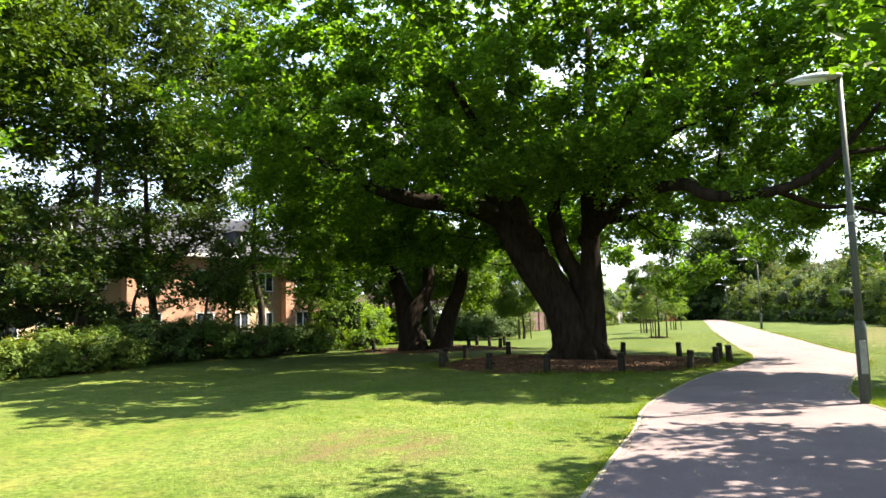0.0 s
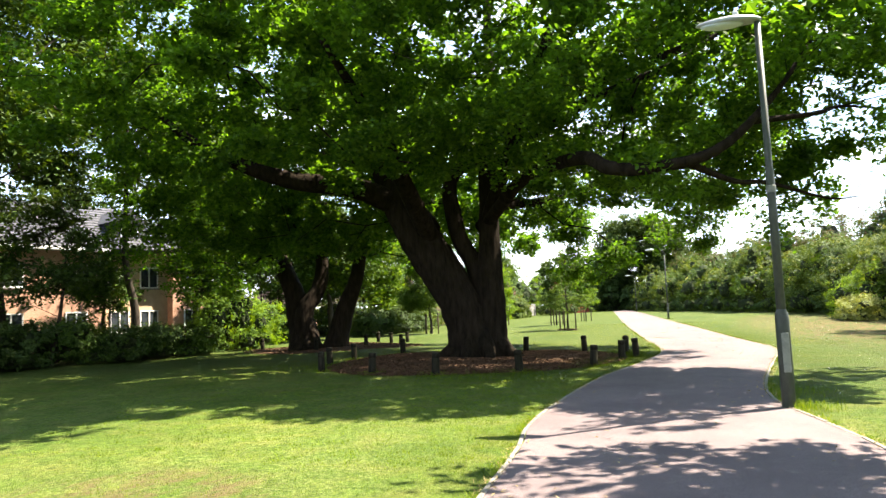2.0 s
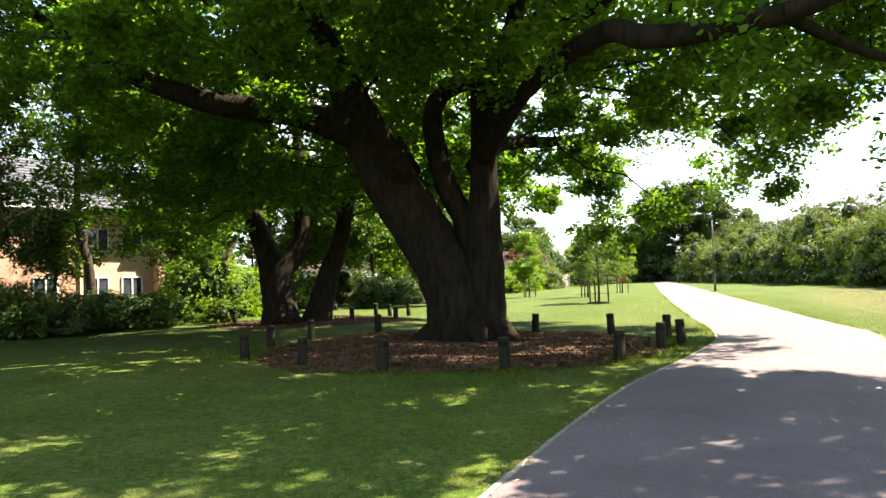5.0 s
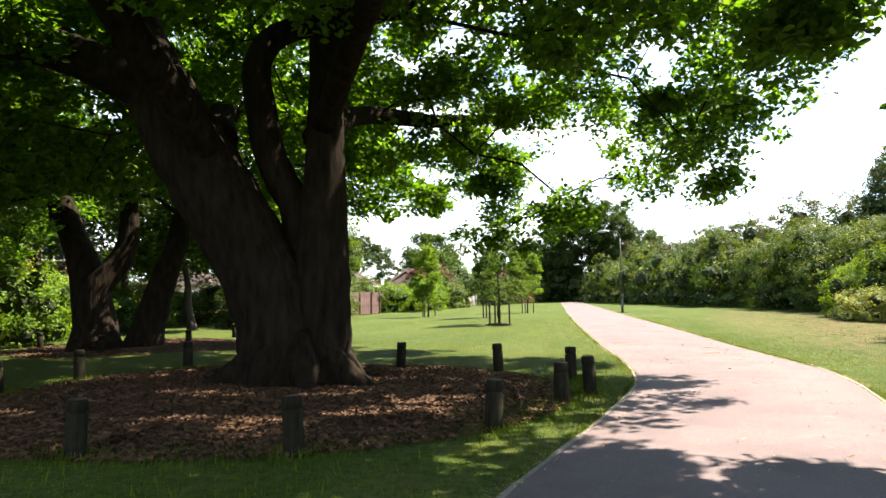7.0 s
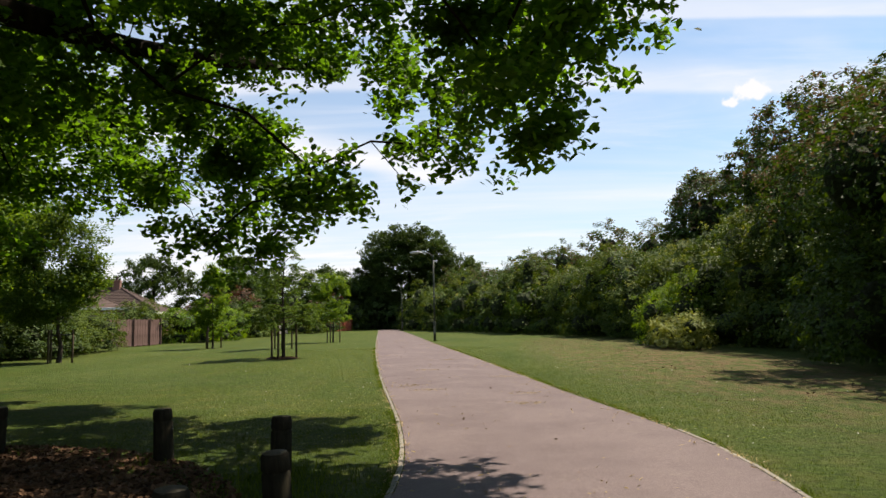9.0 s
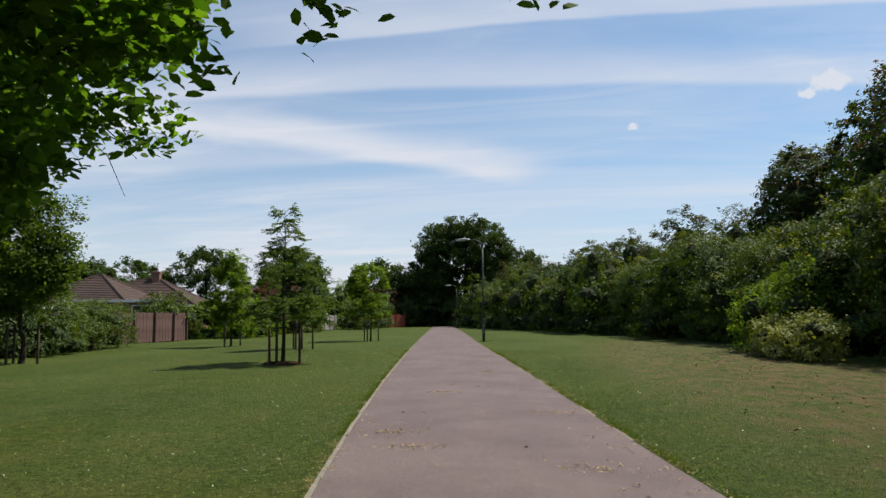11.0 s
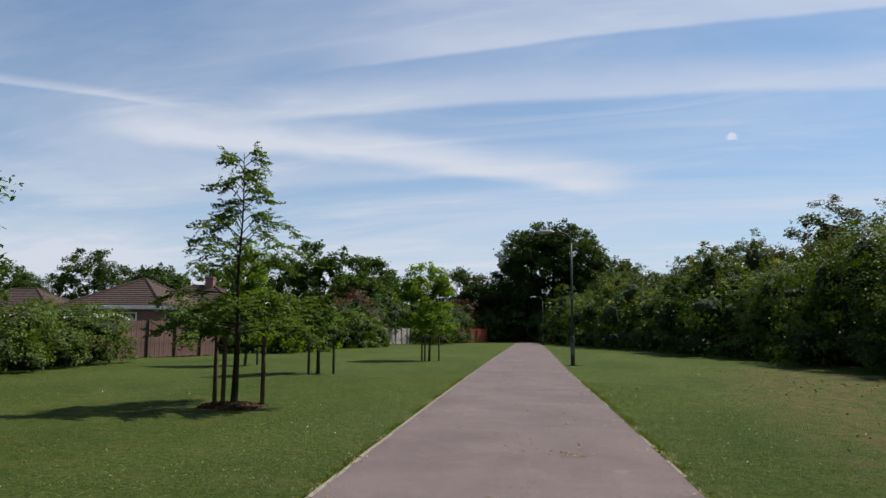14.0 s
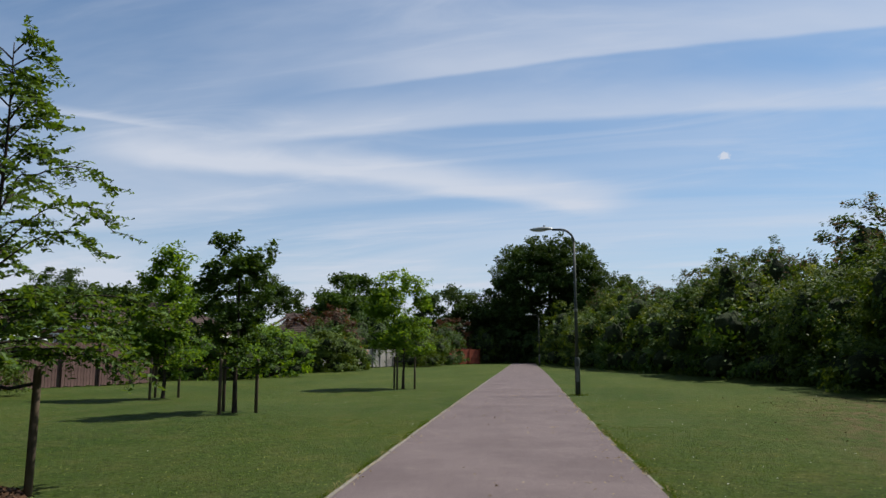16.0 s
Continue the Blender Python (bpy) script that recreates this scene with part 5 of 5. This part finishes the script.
# ---- fences ----
def fence(name, a, b, h, mat, label, panel=1.83, board=0.15, posts=True):
    a, b = Vector((*a, 0)), Vector((*b, 0))
    ob = thing(name, tuple(a), label, "fence", "garden fences", rz=math.degrees(math.atan2(b.y - a.y, b.x - a.x)))
    L = (b - a).length
    s = Shape()
    s.box((0.004, -0.009, 0.06), (board - 0.006, 0.009, h), bevel=0.003)
    bmesh_board = s.mesh("board", mat)
    n = int(L / board)
    for k in range(n):
        part("board", bmesh_board, None, ob, m=pose(k * board, 0.006 * (k % 2), 0.02 * math.sin(k * 1.7), 0, 0, 0))
    s = Shape()
    s.box((-0.04, 0.015, -0.3), (0.04, 0.095, h + 0.08), bevel=0.008)
    pm = s.mesh("post", mat)
    for k in range(int(L / panel) + 1):
        part("post", pm, None, ob, m=pose(k * panel, -0.13, 0))
    s = Shape()
    for z in (0.35, h - 0.3):
        s.box((0, 0.012, z), (L, 0.05, z + 0.07))
    part("rail", s, mat, ob)
    return ob


fence("garden_fence", (-22.9, 53.6), (-21.7, 64.0), 1.8, FENCE_WOOD, "brown timber garden fence with square timber posts")
fence("garden_fence", (-21.7, 64.0), (-27.0, 66.0), 1.8, FENCE_WOOD, "brown timber garden fence with square timber posts")
fence("garden_fence", (-24.76, 88.84), (-24.25, 106.22), 1.8, FENCE_GREY, "weathered grey timber garden fence", board=0.22)
fence("garden_fence", (-22.56, 122.48), (-19.63, 127.15), 1.9, FENCE_RED, "red-brown stained timber fence", board=0.2)


# ---- houses ----
def window(name, parent, m, w, h, bars=1):
    s = Shape()
    f = 0.07
    s.box((-w / 2, -0.05, 0), (w / 2, 0.03, f)), s.box((-w / 2, -0.05, h - f), (w / 2, 0.03, h))
    for k in range(bars + 2):
        x = -w / 2 + (w - f) * k / (bars + 1)
        s.box((x, -0.048, f), (x + f, 0.028, h - f))
    win = part(name, s, WHITE_PAINT, parent, "white-framed window", m=m)
    g = Shape()
    g.box((-w / 2 + 0.02, -0.01, 0.02), (w / 2 - 0.02, 0.01, h - 0.02))
    part("pane", g, GLASS, win)
    g = Shape()
    g.box((-w / 2 - 0.05, -0.12, -0.07), (w / 2 + 0.05, 0.03, -0.004), bevel=0.01)
    part("sill", g, CONCRETE, win)
    return win


def hip_roof(w, d, z, rise, over, courses=16):
    """A hipped roof laid in stepped tile courses, with ridge and hip tiles."""
    s = Shape()
    run = (d / 2 + over)
    rings = []
    for k in range(courses):
        o, zz = run * k / courses * 0.995, z + rise * k / courses
        ring = [(-w / 2 - over + o, -d / 2 - over + o), (w / 2 + over - o, -d / 2 - over + o), (w / 2 + over - o, d / 2 + over - o), (-w / 2 - over + o, d / 2 + over - o)]
        rings += [[(x, y, zz - 0.03) for x, y in ring], [(x, y, zz + 0.03) for x, y in ring]]
    o = run * 0.995
    rings.append([(-w / 2 - over + o, -d / 2 - over + o, z + rise), (w / 2 + over - o, -d / 2 - over + o, z + rise), (w / 2 + over - o, d / 2 + over - o, z + rise), (-w / 2 - over + o, d / 2 + over - o, z + rise)])
    q = [(4 * r + j, 4 * r + (j + 1) % 4, 4 * r + 4 + (j + 1) % 4, 4 * r + 4 + j) for r in range(len(rings) - 1) for j in range(4)]
    s.add([p for r in rings for p in r], q)
    ridge = Shape()
    half = max(w / 2 - d / 2, 0.05)
    ridge.tube([(-half, 0, z + rise), (half, 0, z + rise)], [0.12, 0.12], 8)
    for sx in (-1, 1):
        for sy in (-1, 1):
            ridge.tube([(sx * half, 0, z + rise), (sx * (w / 2 + over), sy * (d / 2 + over), z)], [0.11, 0.11], 8)
    return s, ridge


def bungalow(x, y, rz, w, d, wall_h, rise, label, chimney=None, seed=0):
    h = thing("bungalow", (x, y, 0), label, "house", "garden bungalows", rz=rz)
    s = Shape()
    s.box((-w / 2, -d / 2, -0.2), (w / 2, d / 2, wall_h))
    part("wall", s, BRICK_BROWN, h)
    r, ridge = hip_roof(w, d, wall_h, rise, 0.45)
    roof = part("roof", r, TILE, h, "brown clay tile hipped roof")
    part("ridge_tiles", ridge, TILE, roof)
    f = Shape()
    f.box((-w / 2 - 0.47, -d / 2 - 0.49, wall_h - 0.2), (w / 2 + 0.47, -d / 2 - 0.46, wall_h + 0.02)), f.box((-w / 2 - 0.49, -d / 2 - 0.47, wall_h - 0.2), (-w / 2 - 0.46, d / 2 + 0.47, wall_h + 0.02))
    f.box((w / 2 + 0.46, -d / 2 - 0.47, wall_h - 0.2), (w / 2 + 0.49, d / 2 + 0.47, wall_h + 0.02))
    part("fascia", f, WHITE_PAINT, h, "white painted fascia board")
    for wx in (-w * 0.28, w * 0.02, w * 0.32):
        window("window", h, pose(wx, -d / 2 - 0.01, 0.95), 1.5, 1.15)
    if chimney:
        c = Shape()
        cx, cz = chimney
        c.box((cx - 0.35, -0.3, wall_h + 0.5), (cx + 0.35, 0.3, cz), bevel=0.02), c.box((cx - 0.4, -0.35, cz - 0.2), (cx + 0.4, 0.35, cz - 0.08))
        ch = part("chimney", c, BRICK_BROWN, h, "brick chimney stack")
        p = Shape()
        p.tube([(cx, 0, cz), (cx, 0, cz + 0.3)], [0.12, 0.1], 10)
        part("chimney_pot", p, TILE, ch)
    return h


bungalow(-35.3, 75.0, 5, 8.4, 8.0, 2.7, 2.45, "brown brick bungalow with hipped tile roof")
bungalow(-35.6, 83.0, 12, 10.0, 8.0, 2.7, 2.5, "brown brick bungalow with chimney and tile roof", (0.6, 6.0))
bungalow(-30.19, 94.49, 18, 6.0, 8.0, 2.4, 2.6, "low tiled extension of a brick bungalow")
bungalow(-55.18, 83.62, 12, 11.0, 9.0, 2.6, 2.6, "brown brick bungalow half hidden by shrubs")

def flat_extension():
    """A low brick addition with a flat roof, white edge boards and a white-framed window."""
    h = thing("house_extension", (-29.6, 68.6, 0), "dark brick flat-roofed extension with white fascia", "house", "garden bungalows", rz=24)
    s = Shape()
    s.box((-3.4, -1.6, -0.2), (3.4, 1.6, 2.7))
    part("wall", s, BRICK_BROWN, h)
    s = Shape()
    s.box((-3.6, -1.8, 2.704), (3.6, 1.8, 2.82), bevel=0.01)
    part("roof", s, SLATE, h, "flat grey felt roof")
    s = Shape()
    s.box((-3.63, -1.84, 2.64), (3.63, -1.804, 2.84), bevel=0.004)
    part("fascia", s, WHITE_PAINT, h, "white painted fascia board")
    window("window", h, pose(1.9, -1.612, 1.35), 1.3, 1.1)
    window("window", h, pose(-1.2, -1.612, 1.35), 1.6, 1.1)


flat_extension()

shed = thing("garden_shed", (-28.6, 60.6, 0), "low garden shed with a pale sheet roof", "shed", rz=12)
s = Shape()
s.box((-2.4, -1.3, 0), (2.4, 1.3, 1.9))
part("wall", s, FENCE_WOOD, shed)
s = Shape()
s.add([(-2.7, -1.6, 1.88), (2.7, -1.6, 1.88), (2.7, 0, 2.15), (-2.7, 0, 2.15), (-2.7, 1.6, 1.88), (2.7, 1.6, 1.88), (-2.7, -1.6, 1.94), (2.7, -1.6, 1.94), (2.7, 0, 2.21), (-2.7, 0, 2.21), (-2.7, 1.6, 1.94), (2.7, 1.6, 1.94)],
      [(0, 1, 2, 3), (3, 2, 5, 4), (6, 9, 8, 7), (9, 10, 11, 8), (0, 6, 7, 1), (4, 5, 11, 10), (0, 3, 9, 6), (3, 4, 10, 9), (1, 7, 8, 2), (2, 8, 11, 5)])
part("roof", s, PALE_SHEET, shed, "pale sheet roof")


def apartment_block():
    """The brick block behind the wood: gabled bays, dormers, downpipe."""
    w, d, eave = 22.0, 10.0, 5.4
    b = thing("apartment_building", (-36.29, 30.07, 0), "orange brick and cream apartment building with grey roof", "building", rz=74)
    for k, (x0, x1, y0, mat) in enumerate(((-11, -4, -5.0, RENDER_CREAM), (-4, 2.2, -5.8, BRICK_ORANGE), (2.2, 6.4, -5.0, RENDER_CREAM), (6.4, 11, -5.6, BRICK_ORANGE))):
        s = Shape()
        s.box((x0, y0, -0.2), (x1, d / 2, eave + (0.0 if mat is RENDER_CREAM else 0.3)))
        wall = part("wall", s, mat, b, "cream rendered wall" if mat is RENDER_CREAM else "orange brick wall")
    r, ridge = hip_roof(w, d + 1.0, eave + 0.28, 3.2, 0.5)
    part("roof", r, SLATE, b, "grey slate roof")
    for lo, hi in (((-4.3, -6.3, eave + 0.02), (2.5, -5.78, eave + 0.2)), ((6.2, -6.1, eave + 0.02), (11.3, -5.58, eave + 0.2)), ((-11.4, -5.55, eave - 0.2), (-4.3, -5.02, eave - 0.02))):
        g = Shape()
        g.box(lo, hi, bevel=0.02)
        part("gutter", g, WHITE_PAINT, b, "white gutter and soffit")
    for row in range(2):
        for x, y in ((-9.6, -5.0), (-7.6, -5.0), (-5.4, -5.0), (-2.6, -5.8), (0.6, -5.8), (3.4, -5.0), (5.2, -5.0), (7.7, -5.6), (9.7, -5.6)):
            window("window", b, pose(x, y - 0.012, 0.9 + row * 2.55), 1.15, 1.25)
    for x in (-7.0, 4.3):
        s = Shape()
        s.box((x - 0.9, -4.4, eave + 0.5), (x + 0.9, -1.5, eave + 2.0))
        s.add([(x - 1.1, -4.6, eave + 1.98), (x + 1.1, -4.6, eave + 1.98), (x, -4.6, eave + 2.9), (x - 1.1, -0.5, eave + 1.98), (x + 1.1, -0.5, eave + 1.98), (x, -0.5, eave + 2.9)], [(0, 2, 5, 3), (1, 4, 5, 2)], [(0, 1, 2), (3, 5, 4)])
        dm = part("dormer", s, SLATE, b, "grey roof dormer")
        window("dormer_window", dm, pose(x, -4.42, eave + 0.75), 1.1, 1.0)
    p = Shape()
    p.tube([(2.35, -5.95, 0), (2.35, -5.95, eave)], [0.06, 0.06], 8)
    part("downpipe", p, RUBBER, b)


apartment_block()


# ---- grass, clippings and edging ----
def grass_at(n, rng, y0, y1, reach, side, keep_off=True):
    """Places for blades, thick beside the path and thinning away from it."""
    y = y0 + (y1 - y0) * rng.random(n) ** 1.15
    off = rng.exponential(reach, n) + 0.02
    x = edge_x(left_line, y) - off if side < 0 else edge_x(right_line, y) + off
    ok = off < 12
    for cx, cy, rx, ry in ((-4.72, 19.25, 3.6, 3.6), (-13.9, 27.6, 3.5, 3.3)):
        ok &= ((x - cx) / rx) ** 2 + ((y - cy) / ry) ** 2 > 1.0
    x, y = x[ok], y[ok]
    return np.stack([x, y, ground_z(x, y)], -1)


def blades(name, places, heights, rng, label, category, mat=GRASS_BLADE, lean=0.5, width=0.11):
    n = len(places)
    a = rng.random(n) * 2 * np.pi
    d = np.stack([np.cos(a), np.sin(a), np.zeros(n)], -1)
    e = np.stack([-d[:, 1], d[:, 0], np.zeros(n)], -1)
    h = heights[:, None]
    tilt = d * h * (lean * (0.3 + rng.random(n)))[:, None]
    up = np.array([0, 0, 1.0])
    base = places - up * 0.01
    w = np.maximum(h * width, 0.003)
    v = np.stack([base - e * w, base + e * w, base + tilt + up * h], 1)
    me = mesh_from(name, v.reshape(-1, 3), np.arange(3 * n).reshape(-1, 3), mat)
    return tagged(new(name, me), label, category, kind="stuff")


rng = np.random.default_rng(77)
for y0, y1, reach, side, n in ((2.0, 26.0, 3.4, -1, 110000), (5.0, 34.0, 1.5, 1, 36000), (24.0, 50.0, 3.4, -1, 48000), (24.0, 50.0, 1.6, 1, 36000)):
    p = grass_at(n, rng, y0, y1, reach, side)
    # fewer blades on the scuffed strip of the eastern lawn
    p = p[(((p[:, 0] - 6.0) / 3.0) ** 2 + ((p[:, 1] - 42.0) / 20.0) ** 2 > 0.3 + 0.8 * rng.random(len(p)))]
    blades("lawn_grass", p, 0.014 + 0.020 * rng.random(len(p)), rng, "short mown green lawn grass", "grass")
# coarser tussocks in the shaded lawn round the oak
p = grass_at(2600, rng, 7.0, 24.0, 4.0, -1)
p = np.repeat(p, 14, axis=0) + rng.normal(size=(14 * len(p), 3)) * [0.05, 0.05, 0]
p = p[p[:, 0] < edge_x(left_line, p[:, 1]) - 0.03]
blades("lawn_tussocks", p, 0.022 + 0.032 * rng.random(len(p)), rng, "coarse tussocks of grass in the lawn", "grass", lean=0.9, width=0.07)
# ragged turf and dead grass that creep over the edging
for side, line in ((-1, left_line), (1, right_line)):
    for n, mat, name, label in ((9000, GRASS_BLADE, "verge_grass", "ragged turf creeping over the path edge"), (4200, STRAW, "dead_verge_grass", "dead grass along the path edge")):
        y = 4 + 46 * rng.random(n) ** 1.1
        x = edge_x(line, y) + side * (0.045 + np.abs(rng.normal(size=n)) * 0.05)
        keep = np.array([noise.noise(Vector((a * 0.5, b * 1.3, side + n * 0.001))) > -0.1 for a, b in zip(x, y)])
        p = np.stack([x, y, np.full(n, 0.012)], -1)[keep]
        blades(name, p, (0.022 + 0.035 * rng.random(len(p))) * (1.0 if mat is GRASS_BLADE else 0.4), rng, label, "grass", mat, 1.5 if mat is GRASS_BLADE else 3.5, 0.08 if mat is GRASS_BLADE else 0.16)
# longer tufts where the mower does not reach
tufts = []
for x, y in BOLLARDS[:13]:
    n = 420 if y < 22 else 160
    a, r = rng.random(n) * 6.283, 0.07 + np.abs(rng.normal(size=n)) * 0.24
    tufts.append(np.stack([x + np.cos(a) * r, y + np.sin(a) * r], -1))
for x, y, n, w in ((2.17, 11.15, 1500, 0.28), (-2.1, 59.5, 300, 0.2), (-1.2, 18.4, 1400, 0.5), (-0.9, 21.0, 900, 0.4), (-3.0, 15.3, 900, 0.8), (2.3, 12.8, 500, 0.3), (-8.6, 17.5, 700, 0.7)):
    tufts.append(np.array([x, y]) + rng.normal(size=(n, 2)) * w)
t = np.vstack(tufts)
off_path = (t[:, 0] < edge_x(left_line, t[:, 1]) - 0.03) | (t[:, 0] > edge_x(right_line, t[:, 1]) + 0.03)
t = t[off_path]
blades("grass_tufts", np.column_stack([t, ground_z(t[:, 0], t[:, 1])]), 0.035 + 0.08 * rng.random(len(t)), rng, "long unmown grass tufts round posts", "grass", lean=0.7, width=0.05)
# pale clippings left lying on the mown lawn
p = np.vstack([grass_at(12000, rng, 23, 48, 3.6, -1), grass_at(5000, rng, 23, 48, 1.8, 1)])
p[:, 2] += 0.024
tagged(new("mown_clippings", scatter_leaves("mown_clippings", p, 0.018 + 0.024 * rng.random(len(p)) ** 2, PALE_LEAF, NARROW, 0.85, rng)), "pale cut grass lying on the mown lawn", "litter", kind="stuff")
# daisies and clover heads in the lawn
p = np.vstack([grass_at(380, rng, 12, 60, 3.0, 1), grass_at(160, rng, 26, 60, 3.0, -1)])
p[:, 2] += 0.045
tagged(new("daisies", scatter_leaves("daisies", p, np.full(len(p), 0.022), WHITE_PAINT, POINTED, 0.9, rng)), "tiny white daisies in the lawn", "flowers", kind="stuff")
# dry clippings and leaf litter that gather on the path
y = 3 + 60 * rng.random(3200)
u = np.where(rng.random(3200) < 0.7, rng.beta(0.2, 0.2, 3200), rng.random(3200))
x = edge_x(left_line, y) * (1 - u) + edge_x(right_line, y) * u
keep = np.array([noise.noise(Vector((a * 0.8, b * 0.5, 4))) > 0.05 for a, b in zip(x, y)]) | (np.abs(u - 0.5) > 0.47)
p = np.stack([x, y, np.full(len(x), 0.032)], -1)[keep]
tagged(new("dry_clippings", scatter_leaves("dry_clippings", p, 0.03 + 0.05 * rng.random(len(p)), STRAW, NARROW, 0.97, rng)), "dry grass clippings and litter on the path", "litter", kind="stuff")
heap = np.repeat(np.stack([edge_x(left_line, np.array([27.6, 28.4, 29.3, 26.2, 31.0, 33.5, 38.0])) + np.array([2.3, 0.7, 0.5, 1.9, 2.6, 1.2, 2.2]), np.array([27.6, 28.4, 29.3, 26.2, 31.0, 33.5, 38.0])], -1), 60, axis=0)
heap = heap + rng.normal(size=heap.shape) * [0.16, 0.10]
tagged(new("grass_clippings", scatter_leaves("grass_clippings", np.column_stack([heap, 0.03 + 0.012 * rng.random(len(heap))]), 0.03 + 0.04 * rng.random(len(heap)), STRAW, NARROW, 0.9, rng)), "small heaps of dried clippings on the path", "litter", kind="stuff")
n = 55
y = 16 + 40 * rng.random(n)
x = edge_x(left_line, y) + 0.2 + 2.4 * rng.random(n)
tagged(new("fallen_leaves", scatter_leaves("fallen_leaves", np.stack([x, y, np.full(n, 0.034)], -1), 0.025 + 0.035 * rng.random(n), BROWN_LEAF, LOBED, 0.95, rng)), "scattered fallen brown leaves", "litter", kind="stuff")
# mown clods and bare crumbs on the right-hand lawn
n = 1500
y = 26 + 34 * rng.random(n)
x = 5.9 - 0.06 * (y - 40) + rng.normal(size=n) * 1.5
keep = x > edge_x(right_line, y) + 0.4
p = np.stack([x, y, ground_z(x, y) + 0.02], -1)[keep]
tagged(new("turf_clods", scatter_leaves("turf_clods", p, 0.02 + 0.05 * rng.random(len(p)) ** 2, CHIP, POINTED, 0.7, rng)), "brown crumbs of dry turf on the lawn", "litter", kind="stuff")

# thin concrete edging along both sides, stone by stone where the walk passes
edging = tagged(new("path_edging"), "thin pale concrete edging of the footpath", "edging", kind="structure")
s = Shape()
s.box((0.004, -0.022, -0.12), (0.906, 0.022, 0.016), bevel=0.006)
STONE = s.mesh("edging_stone", CONCRETE)
rest = Shape()
for line, sgn in ((left_line, -1), (right_line, 1)):
    length = np.concatenate([[0], np.cumsum(np.linalg.norm(np.diff(line, axis=0), axis=1))])
    for d in np.arange(0, length[-1] - 0.92, 0.915):
        p0, p1 = [np.array([np.interp(e, length, line[:, c]) for c in (0, 1)]) for e in (d, d + 0.91)]
        m = pose(p0[0] + sgn * 0.03, p0[1], 0.004 * math.sin(d * 3) - (0.018 if sgn > 0 and p0[1] > 23 else 0.0), 0, 0, math.degrees(math.atan2(p1[1] - p0[1], p1[0] - p0[0])))
        if p0[1] < 70:
            part("edging_stone", STONE, None, edging, m=m)
        else:
            rest.box((0.004, -0.022, -0.12), (0.906, 0.022, 0.016), m)
tagged(part("far_edging", rest, CONCRETE, edging), kind="stuff")
